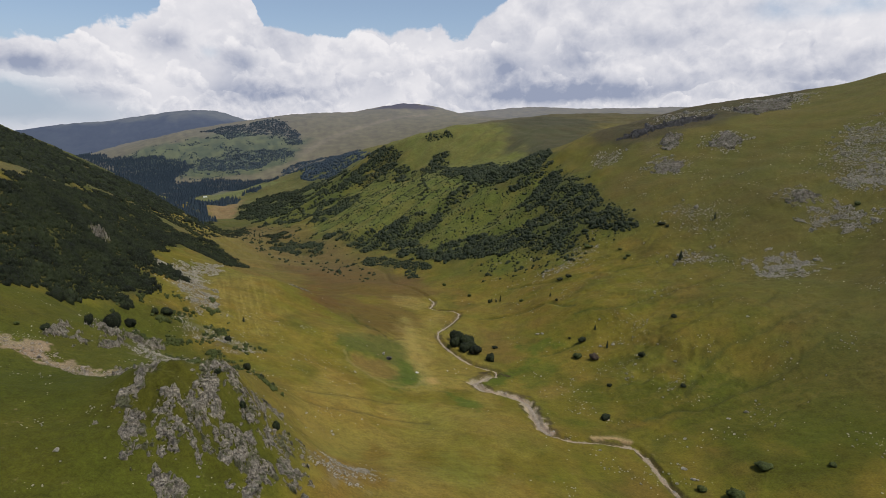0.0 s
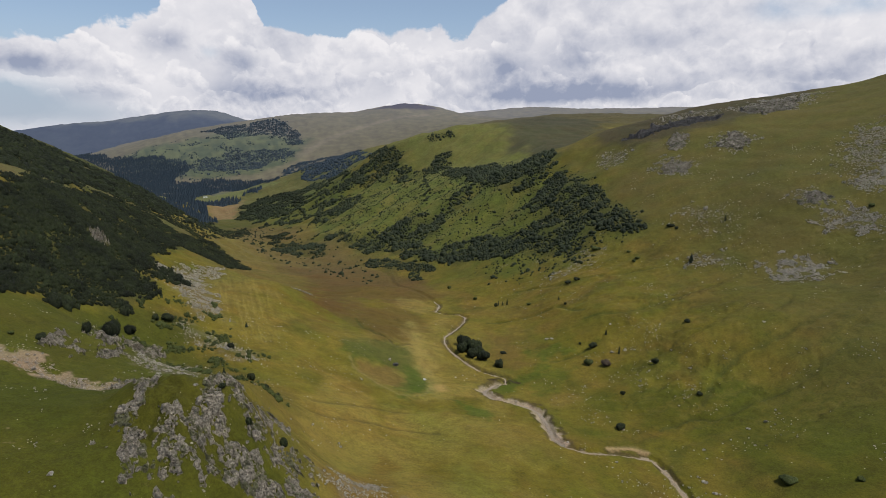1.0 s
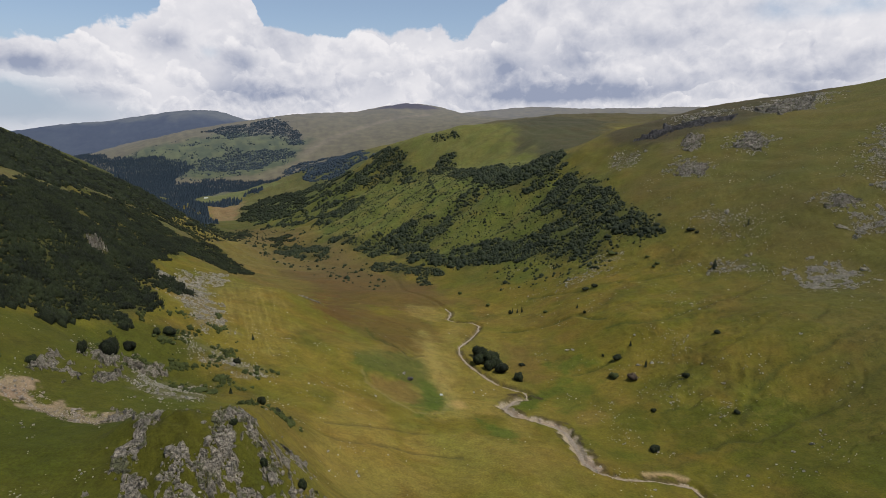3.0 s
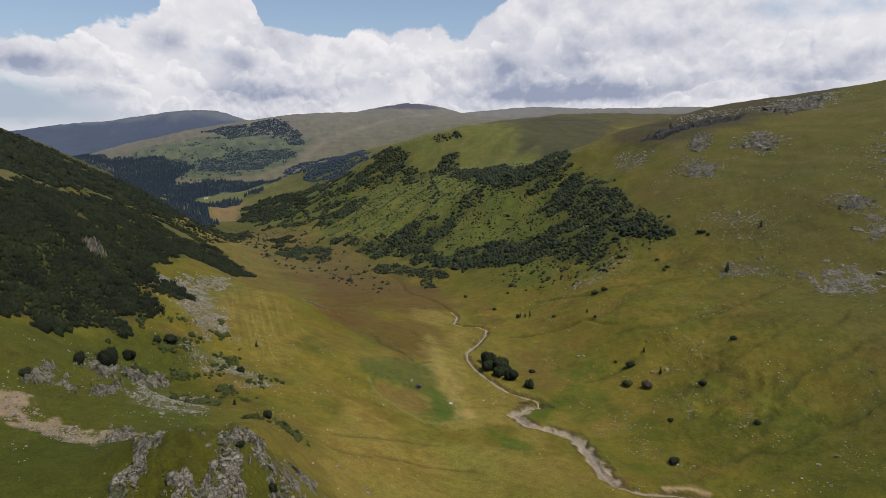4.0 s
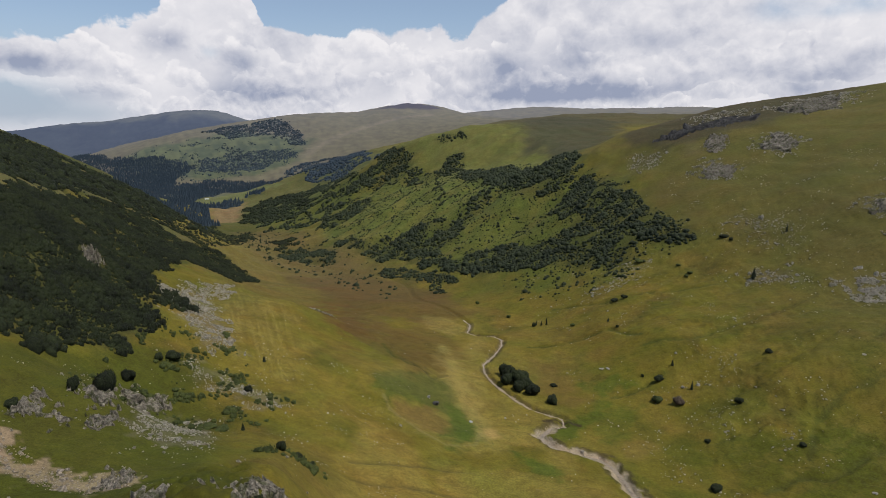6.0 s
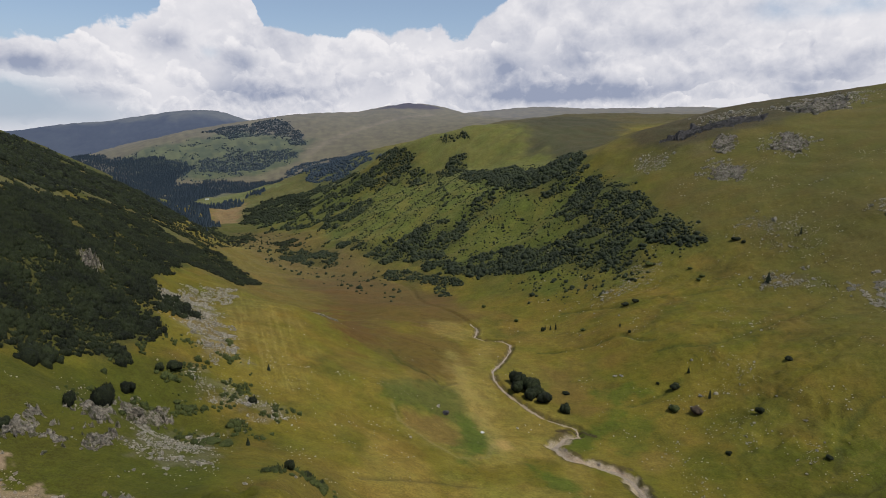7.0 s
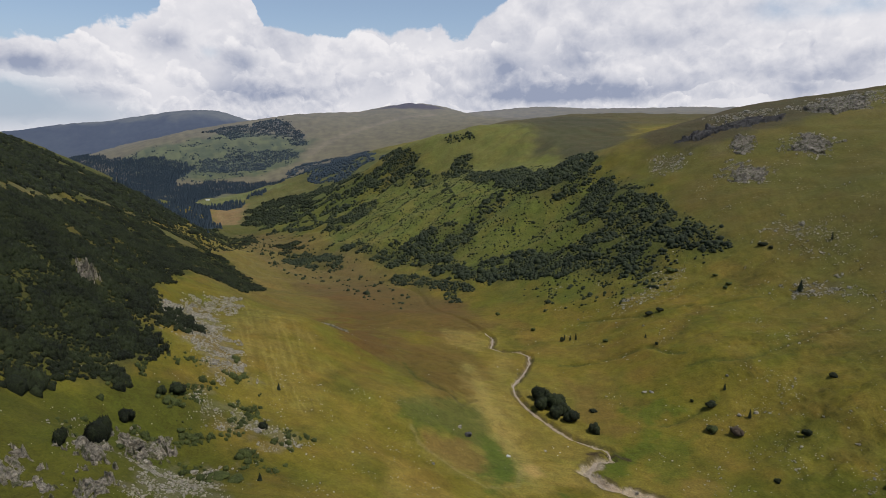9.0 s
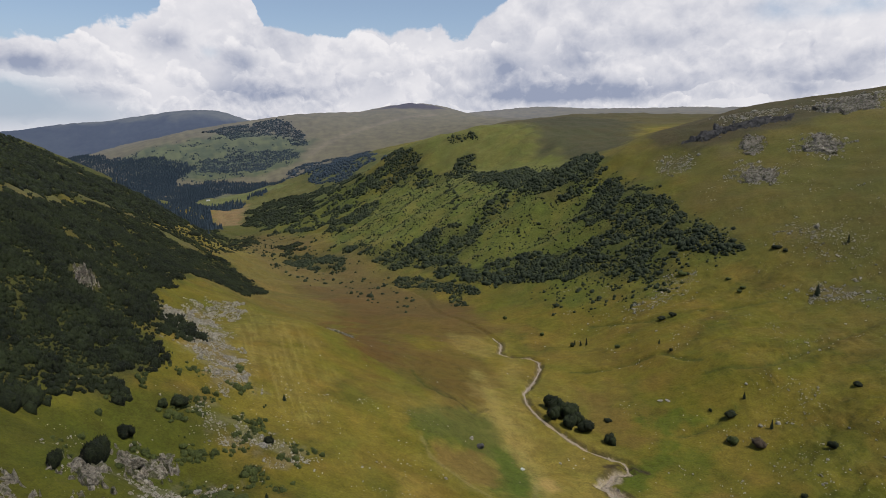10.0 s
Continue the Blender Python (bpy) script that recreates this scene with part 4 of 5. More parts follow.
def build_ground():
    """One sheet of land, meshed finer to the north to fit the camera's view, and the distant mountains that carry it on
    to the horizon.
    """
    front = np.radians(np.linspace(-48, 48, 680))
    rest = np.radians(np.linspace(48, 312, 60))[1:-1]
    angle = np.concatenate([front, rest])
    radius = np.concatenate([np.linspace(6, 84, 10), np.geomspace(90, 516, 400), np.geomspace(520, 4930, 220)])
    a, r = np.meshgrid(angle, radius)
    x, y = (r * np.sin(a)).ravel(), (r * np.cos(a)).ravel()
    z = height(x, y)
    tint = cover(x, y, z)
    na, nr = len(angle), len(radius)
    v = np.stack([x, y, z], 1)
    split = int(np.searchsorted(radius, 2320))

    def rings(lo, hi):
        i = np.arange((hi - lo) * na).reshape(hi - lo, na)
        j = np.roll(i, -1, 1)
        quads = np.stack([i[:-1], i[1:], j[1:], j[:-1]], -1).reshape(-1, 4)[:, ::-1]
        return v[lo * na:hi * na], quads, tint[lo * na:hi * na]
    land, quads, c = rings(0, split + 1)
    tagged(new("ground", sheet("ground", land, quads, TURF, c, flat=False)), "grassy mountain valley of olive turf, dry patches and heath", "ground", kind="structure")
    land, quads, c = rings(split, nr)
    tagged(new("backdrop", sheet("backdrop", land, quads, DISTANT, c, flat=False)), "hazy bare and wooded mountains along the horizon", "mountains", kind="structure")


build_ground()


# ---- plants ----
def part(name, mesh, parent, label=""):
    ob = new(name, mesh)
    ob.parent = parent
    return tagged(ob, label)


def ball(level):
    """Unit sphere of triangles."""
    bm = bmesh.new()
    bmesh.ops.create_icosphere(bm, subdivisions=level, radius=1.0)
    v = np.array([q.co[:] for q in bm.verts])
    t = np.array([[q.index for q in face.verts] for face in bm.faces])
    bm.free()
    return v, t


def stack(pieces):
    """Joins (verts, tris) pairs."""
    vs, ts, k = [], [], 0
    for v, t in pieces:
        vs.append(v)
        ts.append(t + k)
        k += len(v)
    return np.vstack(vs), np.vstack(ts)


def tuft(rng, base, aim, width):
    """A leaning three-sided spray of needles."""
    side = np.cross(aim, [0.3, 0.5, 0.8])
    side /= np.linalg.norm(side) + 1e-9
    other = np.cross(aim, side)
    other /= np.linalg.norm(other) + 1e-9
    a = rng.rand() * 6.28
    ring = [base + width * (math.cos(a + k * 2.09) * side + math.sin(a + k * 2.09) * other) for k in range(3)]
    return np.vstack([ring, [base + aim]]), np.array([[0, 1, 3], [1, 2, 3], [2, 0, 3]])


def clump(seed, level, tufts, spread=1.0):
    """A low mound of pine: a lumpy core with upright sprays on it. Radius about 1, height about 0.9."""
    rng = np.random.RandomState(seed)
    v, t = ball(level)
    lump = 0.78 + 0.36 * np.array([noise.noise(Vector(q) * 1.7 + Vector((seed, 0, 0))) for q in v]) + 0.20 * np.array([noise.noise(Vector(q) * 3.7 + Vector((0, seed, 3))) for q in v])
    v = v * lump[:, None]
    v[:, 2] = v[:, 2] * 0.72 + 0.12
    keep = (v[t][:, :, 2] > -0.28).any(1)
    pieces = [(v, t[keep])]
    for _ in range(tufts):
        a, r = rng.rand() * 6.28, math.sqrt(rng.rand()) * 0.92
        base = np.array([r * math.cos(a), r * math.sin(a), 0.62 * math.sqrt(max(0, 1 - r * r)) * 0.9 + 0.02])
        aim = np.array([0.35 * r * math.cos(a) + rng.uniform(-.12, .12), 0.35 * r * math.sin(a) + rng.uniform(-.12, .12), 0.32 + 0.25 * rng.rand()]) * spread
        pieces.append(tuft(rng, base, aim, 0.13 + 0.06 * rng.rand()))
    return stack(pieces)


def spread_out(shapes, x, y, z, size, tall, rng):
    """Copies of the shapes, turned and sized, as one array of triangles."""
    which = rng.randint(0, len(shapes), len(x))
    k, vs, ts = 0, [], []
    for s, (v, t) in enumerate(shapes):
        m = which == s
        n = int(m.sum())
        if not n:
            continue
        a = rng.rand(n) * 6.28
        c, si = np.cos(a)[:, None], np.sin(a)[:, None]
        px = (v[None, :, 0] * c - v[None, :, 1] * si) * size[m][:, None] + x[m][:, None]
        py = (v[None, :, 0] * si + v[None, :, 1] * c) * size[m][:, None] + y[m][:, None]
        pz = v[None, :, 2] * (size * tall)[m][:, None] + z[m][:, None]
        vs.append(np.stack([px, py, pz], -1).reshape(-1, 3))
        ts.append((t[None] + (np.arange(n) * len(v))[:, None, None]).reshape(-1, 3) + k)
        k += n * len(v)
    return np.vstack(vs), np.vstack(ts)


def scatter(ring, step, rng, keep):
    """Jittered places in a ring where keep(x, y) is above a random number."""
    ring = np.array(ring, float)
    lo, hi = ring.min(0) - 6, ring.max(0) + 6
    gx, gy = np.meshgrid(np.arange(lo[0], hi[0], step), np.arange(lo[1], hi[1], step))
    x = gx.ravel() + rng.uniform(-.5, .5, gx.size) * step
    y = gy.ravel() + rng.uniform(-.5, .5, gx.size) * step
    m = keep(x, y) > rng.rand(len(x))
    return x[m], y[m]


MOUNDS_FINE = [clump(i, 1, 7, 0.55) for i in range(8)]
MOUNDS = [clump(20 + i, 1, 8, 0.45) for i in range(8)]
MOUNDS_FAR = [clump(40 + i, 1, 1, 0.6) for i in range(4)]


def thicket(ring, cover_share, step, size, shapes, seed, ragged, grain, name="dwarf_pine_thicket", label="dense dark green dwarf pine thicket on the slope", mat=None, thin=1.0):
    rng = np.random.RandomState(seed)

    def keep(x, y):
        d = inside(x, y, ring) + ragged * fbm(x, y, grain * 1.3, 3, 0.6, 5.5)
        gaps = fbm(x, y, grain, 4, 0.6, seed * 1.7)
        d = np.where(inside(x, y, CRAG_GAP) > -2.5, -9.0, d)
        for line in CLEARINGS:
            d = np.where(along(x, y, line)[0] + 4 * fbm(x, y, 12, 3, 0.55, 2.9) < 6.5, -9.0, d)
        edge = 0.75 - 1.5 * cover_share
        return thin * smooth(-1, 2, d) * smooth(edge - 0.03, edge + 0.06, gaps)
    x, y = scatter(ring, step, rng, keep)
    big = 1 + 0.8 * fbm(x, y, 11.0, 3, 0.6, 3.3)
    s = size * np.clip(big, 0.5, 1.9) * rng.uniform(0.55, 1.35, len(x))
    z = height(x, y) - 0.10 * s
    v, t = spread_out(shapes, x, y, z, s, rng.uniform(0.9, 1.8, len(x)), rng)
    ob = new(name, sheet(name, v, t, mat or (HAZED_PINE if shapes is MOUNDS_FAR and max(q[0] for q in ring) > -200 else PINE), flat=False))
    return tagged(ob, label, "shrubs", kind="stuff")


thicket(LEFT_PINE, 0.88, 1.75, 1.55, MOUNDS_FINE, 1, 5, 17)
thicket(WEST_PINE, 0.90, 1.75, 1.55, MOUNDS_FINE, 41, 3, 17)
thicket(WEST_RIDGE_WOOD, 0.95, 3.7, 2.7, MOUNDS_FAR, 42, 5, 40)
thicket(SADDLE_PINE_1, 0.8, 3.4, 2.6, MOUNDS_FAR, 43, 6, 24)
thicket(SADDLE_PINE_2, 0.8, 3.4, 2.6, MOUNDS_FAR, 44, 6, 24)
thicket(SADDLE_PINE_3, 0.72, 3.4, 2.6, MOUNDS_FAR, 45, 8, 24)
thicket(NOSE_TOP_PINE, 0.8, 3.6, 2.8, MOUNDS_FAR, 46, 8, 30)
thicket(LOW_PINE, 0.86, 1.9, 1.8, MOUNDS_FINE, 21, 3, 14)
thicket(MID_PINE, 0.80, 2.4, 1.9, MOUNDS_FAR, 2, 9, 24)
thicket(UPPER_PINE, 0.62, 3.4, 2.7, MOUNDS_FAR, 3, 9, 30)
thicket(LOWER_PINE, 0.70, 3.2, 2.6, MOUNDS_FAR, 4, 9, 30)
thicket(GULLY_PINE, 0.66, 3.2, 2.5, MOUNDS_FAR, 14, 6, 20)
thicket(ROW_PINE, 0.50, 3.4, 2.3, MOUNDS_FAR, 15, 5, 16)
thicket(TOP_PINE, 0.60, 4.0, 3.0, MOUNDS_FAR, 5, 14, 45)
thicket(STRIP_PINE, 0.80, 3.4, 2.7, MOUNDS_FAR, 6, 6, 30)
thicket(NOSE_PINE, 0.72, 4.2, 3.2, MOUNDS_FAR, 7, 12, 45)
thicket(VALLEY_PINE_1, 0.66, 3.6, 2.8, MOUNDS_FAR, 8, 10, 30)
thicket(VALLEY_PINE_2, 0.74, 2.9, 2.4, MOUNDS_FAR, 9, 6, 20)
thicket(VALLEY_PINE_3, 0.80, 2.5, 2.0, MOUNDS_FAR, 10, 4, 16)
thicket(VALLEY_PINE_4, 0.74, 2.9, 2.4, MOUNDS_FAR, 22, 6, 20)
thicket(VALLEY_PINE_5, 0.72, 2.5, 1.9, MOUNDS_FAR, 23, 4, 12)
thicket(VALLEY_PINE_6, 0.74, 2.9, 2.4, MOUNDS_FAR, 24, 6, 20)
thicket(RIM_PINE, 0.55, 3.8, 2.6, MOUNDS_FAR, 11, 6, 24)
thicket(LEFT_RIDGE, 0.86, 4.0, 2.6, MOUNDS_FAR, 12, 8, 50)
thicket(MID_HILL, 0.72, 3.1, 1.15, MOUNDS_FAR, 16, 12, 30, "scattered_dwarf_pines", "scattered small dwarf pine bushes on the green hillside", None, 0.5)
thicket(VALLEY_FLOOR, 0.26, 4.2, 2.0, MOUNDS_FAR, 17, 12, 14, "scattered_dwarf_pines", "scattered small dwarf pine bushes on the valley floor", None, 0.6)
thicket(RIGHT_EDGE, 0.36, 2.9, 1.4, MOUNDS_FAR, 18, 6, 9, "scattered_dwarf_pines", "scattered small dwarf pine bushes below the thicket")
thicket([(-76, 196), (-72, 204), (-65, 213), (-59, 214), (-60, 208), (-65, 201), (-69, 194)], 0.62, 1.3, 1.0, MOUNDS_FINE, 51, 2.0, 7, "rib_shrubs", "dense low green shrubs along a grassy rib", SHRUB)
thicket(LEFT_EDGE, 0.27, 1.7, 1.0, MOUNDS, 19, 6, 9, "scattered_low_shrubs", "scattered low green juniper shrubs among stones", SHRUB)
thicket(FLANK_PINE, 0.55, 4.4, 3.0, MOUNDS_FAR, 29, 20, 40)
thicket(CLEARING_EDGE, 0.62, 3.4, 1.8, MOUNDS_FAR, 25, 10, 14, "scattered_dwarf_pines", "scattered dwarf pine bushes on the upper west slope")


def cone_tree(seed, sides=6):
    """A far spruce: stacked skirts."""
    rng = np.random.RandomState(seed)
    pieces = []
    for lo, hi, r in ((0.05, 0.55, 0.30), (0.32, 0.8, 0.22), (0.6, 1.05, 0.13)):
        a = np.arange(sides) * 6.283 / sides + rng.rand()
        rr = r * rng.uniform(0.75, 1.2, sides)
        ring = np.stack([rr * np.cos(a), rr * np.sin(a), np.full(sides, lo)], 1)
        pieces.append((np.vstack([ring, [[0, 0, hi]]]), np.array([[k, (k + 1) % sides, sides] for k in range(sides)])))
    return stack(pieces)


FAR_TREES = [cone_tree(i) for i in range(4)]


def forest(ring, share, step, tall, seed, ragged, grain):
    rng = np.random.RandomState(seed)

    def keep(x, y):
        d = inside(x, y, ring) + ragged * fbm(x, y, grain, 3, 0.6, 5.5)
        d = np.where((inside(x, y, PASTURE) > -6) | (inside(x, y, TAN_VALLEY) > -6), d if ring is WOOD_STRIP else -20.0, d)
        return smooth(-4, 8, d) * smooth(0.7 - 1.5 * share, 0.85 - 1.5 * share, fbm(x, y, grain, 4, 0.6, seed))
    x, y = scatter(ring, step, rng, keep)
    s = tall * rng.uniform(0.65, 1.25, len(x))
    v, t = spread_out(FAR_TREES, x, y, height(x, y) - 0.3, s, np.ones(len(x)), rng)
    tagged(new("spruce_forest", sheet("spruce_forest", v, t, HAZED_SPRUCE)), "dark spruce forest on a distant mountainside", "forest", kind="stuff")


forest(FAR_WOOD_1, 0.98, 6.6, 9.5, 1, 40, 120)
thicket(SPUR_WOOD, 0.85, 5.0, 3.6, MOUNDS_FAR, 26, 20, 80, mat=HAZED_SPRUCE)
thicket(FAR_PATCH_2, 0.93, 5.6, 3.6, MOUNDS_FAR, 27, 30, 70, mat=HAZED_SPRUCE)
thicket(FAR_PATCH_1, 0.93, 6.0, 3.8, MOUNDS_FAR, 28, 30, 70, mat=HAZED_SPRUCE)
thicket(FAR_GREEN, 0.30, 9.0, 3.6, MOUNDS_FAR, 47, 20, 60, "scattered_dwarf_pines", "scattered dark bushes on the distant green mountainside", HAZED_SPRUCE)
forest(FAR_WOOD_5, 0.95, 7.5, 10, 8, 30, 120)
forest(RIDGE_WOOD, 0.80, 6.0, 11, 5, 16, 60)
forest(FAR_WOOD_4, 0.9, 6.5, 11, 6, 20, 90)
forest(WOOD_STRIP, 0.8, 7, 10, 7, 8, 60)


# single bushes: x, y, width, height in metres
def crown_mesh(name, seed, mat, sprays, needle):
    """A rounded bush crown of many sprays over lumpy boughs."""
    rng = np.random.RandomState(seed)
    pieces = []
    for k in range(7):
        a, r = rng.rand() * 6.28, 0.0 if k == 0 else rng.uniform(0.35, 0.6)
        v, t = ball(2)
        n = np.array([noise.noise(Vector(q) * 2.3 + Vector((seed + k, 1.5, 0))) for q in v])
        v = v * (0.5 + 0.22 * n + rng.uniform(-0.05, 0.05, len(v)))[:, None] * (1.15 if k == 0 else rng.uniform(0.6, 0.95))
        v[:, 2] *= 0.85
        v += [r * math.cos(a), r * math.sin(a), 0.42 + rng.uniform(-0.12, 0.12)]
        v[:, 2] = np.maximum(v[:, 2], 0.02)
        pieces.append((v, t))
        for _ in range(sprays):
            i = rng.randint(len(v))
            if v[i, 2] < 0.12:
                continue
            out = v[i] - np.array([0, 0, 0.3])
            out = out / (np.linalg.norm(out) + 1e-6) * 0.10 + [0, 0, 0.11 * rng.rand() + 0.04]
            pieces.append(tuft(rng, v[i], out * needle, 0.045))
    v, t = stack(pieces)
    v[:, 2] /= v[:, 2].max()
    v[:, :2] /= np.abs(v[:, :2]).max()
    v[:, :2] *= 0.5
    return sheet(name, v, t, mat, flat=False)


def stem_mesh(seed, limbs, tall, spread, thick):
    """A tapered trunk with limbs."""
    rng = np.random.RandomState(seed)
    pieces = []

    def limb(a, b, ra, rb):
        axis = np.array(b) - np.array(a)
        side = np.cross(axis, [0.2, 0.9, 0.1])
        side /= np.linalg.norm(side)
        other = np.cross(axis, side)
        other /= np.linalg.norm(other)
        ring = lambda c, r: [np.array(c) + r * (math.cos(k * 1.0472) * side + math.sin(k * 1.0472) * other) for k in range(6)]
        pieces.append((np.array(ring(a, ra) + ring(b, rb)), np.array([q for k in range(6) for q in ([k, (k + 1) % 6, 6 + k], [(k + 1) % 6, 6 + (k + 1) % 6, 6 + k])])))
    limb((0, 0, -0.06), (0, 0, tall), thick, thick * 0.3)
    for k in range(limbs):
        a, h = rng.rand() * 6.28, rng.uniform(0.08, 0.6) * tall
        limb((0, 0, h), (spread * math.cos(a), spread * math.sin(a), h + rng.uniform(0.1, 0.3)), thick * 0.5, thick * 0.12)
    v, t = stack(pieces)
    return sheet("stem", v, t, BARK)


def lone_plants():
    kinds = {"pine": [(crown_mesh("crown", 3 + i, PINE, 60, 0.5), stem_mesh(i, 6, 0.6, 0.34, 0.035)) for i in range(3)],
             "shrub": [(crown_mesh("crown", 13 + i, SHRUB, 60, 0.5), stem_mesh(10 + i, 6, 0.5, 0.36, 0.03)) for i in range(2)],
             "rust": [(crown_mesh("crown", 23, RUST, 60, 0.6), stem_mesh(20, 6, 0.6, 0.36, 0.03))]}
    rng = np.random.RandomState(5)
    for kind, name, label, group, spots in LONE_BUSHES:
        for i, (x, y, wide, tall) in enumerate(spots):
            crown, stem = kinds[kind][i % len(kinds[kind])]
            ob = new(name)
            z = float(height(np.array([x * 1.0]), np.array([y * 1.0]))[0])
            ob.matrix_basis = pose(x, y, z - 0.05, 0, 0, rng.uniform(0, 360)) @ Matrix.Diagonal((wide, wide, tall, 1))
            size = "broad " if wide > 6 else "small " if wide < 3 else ""
            tagged(ob, size + label, "bush", group)
            part("crown", crown, ob)
            part("stem", stem, ob, "grey-brown woody stem")


def spruce_meshes(seed):
    """A spruce: trunk and a crown of drooping boughs in whorls. Height 1."""
    rng = np.random.RandomState(seed)
    pieces = []
    whorls = 13
    for k in range(whorls):
        h = 0.08 + 0.86 * k / whorls
        reach = 0.27 * (1 - h) ** 0.85 + 0.015
        n = 11 if k < 8 else 7
        for j in range(n):
            a = (j + rng.rand() * 0.6) * 6.283 / n + k
            r = reach * rng.uniform(0.75, 1.15)
            d = np.array([math.cos(a), math.sin(a), 0])
            s = np.array([-d[1], d[0], 0])
            droop, w = 0.10 * r / 0.27 + 0.02, r * 0.33 + 0.012
            root, tip = np.array([0, 0, h + 0.05]), d * r + [0, 0, h - droop]
            mid = d * r * 0.55 + [0, 0, h + 0.015]
            pieces.append((np.array([root, mid + s * w, tip, mid - s * w, mid + [0, 0, -0.035]]), np.array([[0, 1, 2], [0, 2, 3], [0, 4, 1], [1, 4, 2], [2, 4, 3], [3, 4, 0]])))
    pieces.append(tuft(rng, np.array([0, 0, 0.93]), np.array([0, 0, 0.09]), 0.015))
    v, t = stack(pieces)
    return sheet("crown", v, t, SPRUCE), stem_mesh(seed + 50, 0, 0.9, 0.1, 0.025)


def spruces():
    kinds = [spruce_meshes(60 + i) for i in range(3)]
    rng = np.random.RandomState(8)
    for i, (x, y, wide, tall) in enumerate(SPRUCE_TREES):
        crown, trunk = kinds[i % 3]
        ob = new("spruce_tree")
        z = float(height(np.array([x * 1.0]), np.array([y * 1.0]))[0])
        ob.matrix_basis = pose(x, y, z - 0.1, 0, 0, rng.uniform(0, 360)) @ Matrix.Diagonal((max(wide, 1.5) * 2.1, max(wide, 1.5) * 2.1, tall, 1))
        tagged(ob, ("tall " if tall > 5.5 else "young ") + "dark green spruce standing alone on the grassy slope", "tree", "lone spruces")
        part("crown", crown, ob)
        part("trunk", trunk, ob, "brown tapered trunk")


GROVE = [(9, 358, 10.5, 7.5), (14, 349, 11.5, 8.5), (19, 335, 8, 6), (7, 347, 9, 6.5), (13, 340, 8, 6), (17, 343, 7, 6)]
EAST_BUSHES = [(174, 480, 7.7, 3.0), (177, 474, 3.8, 2.2), (87, 437, 6, 2.4), (93, 436, 5.5, 2.4), (76, 392, 2.3, 2.0), (130, 328, 4.1, 2.5), (35, 442, 3.4, 3.2), (104, 300, 4.4, 3.0), (113, 267, 3.5, 1.8), (82, 279, 3.0, 1.9),
               (72, 248, 4.8, 3.0), (80, 331, 5.7, 3.2), (74, 338, 2.0, 1.6), (27, 325, 6.3, 4.8), (31, 344, 4.1, 1.5)]
EAST_SHRUBS = [(74, 316, 5.8, 3.4), (21, 470, 3.6, 2.6), (1, 512, 3.5, 2.8), (56, 420, 3.7, 2.0), (139, 468, 3.7, 1.8), (141, 453, 4.5, 2.0), (138, 450, 3.6, 1.7), (120, 494, 6.7, 3.2), (116, 199, 6.8, 2.5), (91, 192, 3.7, 2.5),
               (100, 186, 6.8, 4.3), (137, 193, 3.0, 1.6), (291, 425, 5, 3)]
WEST_BUSHES = [(-122, 214, 8.6, 7.2), (-125, 205, 3.7, 4.2), (-126, 265, 6.5, 3.8), (-129, 261, 4.0, 3.2), (-127, 185, 3.9, 2.3), (-99, 265, 4.0, 2.2), (-130, 242, 6.0, 4.0), (-50.5, 142, 1.9, 2.2), (-44, 147, 2.4, 2.6), (-57, 144, 2.2, 1.5), (-69, 201, 3.2, 3.0), (-66, 206, 3.6, 2.6), (-63.5, 210, 3.0, 2.2)]
WEST_SHRUBS = [(-122, 259, 2.8, 1.6), (-101, 237, 2.0, 1.5), (-101, 232, 6.0, 1.4), (-96, 231, 5.0, 1.3), (-133, 181, 2.2, 1.3), (-113, 276, 2.3, 1.3), (-109, 276, 2.3, 1.3), (-118, 248, 2.6, 1.6), (-110, 229, 2.2, 1.6), (-124, 226, 2.4, 1.5)]
LONE_BUSHES = (("pine", "dwarf_pine", "rounded dark green dwarf pine in a grove beside the brook", "grove by the brook", GROVE),
               ("pine", "dwarf_pine", "rounded dark green dwarf pine bush alone on grass", "lone pines on the east slope", EAST_BUSHES),
               ("shrub", "juniper_bush", "low dull green juniper bush on open grass", "junipers on the east slope", EAST_SHRUBS),
               ("pine", "dwarf_pine", "dark green dwarf pine bush among rocks", "pines on the west slope", WEST_BUSHES),
               ("shrub", "juniper_bush", "low spreading green juniper on the stony slope", "junipers on the west slope", WEST_SHRUBS),
               ("rust", "withered_bush", "withered brown dwarf pine bush on the grassy slope", "", [(82, 311, 6.5, 4.2)]))
SPRUCE_TREES = [(170, 425, 3.6, 7.6), (43, 439, 1.3, 5.2), (40, 441, 1.0, 3.4), (37, 444, 1.1, 3.8), (89, 339, 0.9, 3.4), (91, 319, 1.2, 4.6), (74, 404, 1.0, 2.6), (208, 461, 1.8, 6.0), (-98, 265, 1.3, 3.6), (-103, 300, 1.2, 3.0), (-90, 232, 1.0, 2.6),
                (-300, 980, 3, 8), (-315, 1000, 3, 9), (-285, 930, 2.6, 7), (-240, 850, 2.2, 6)]
lone_plants()
spruces()


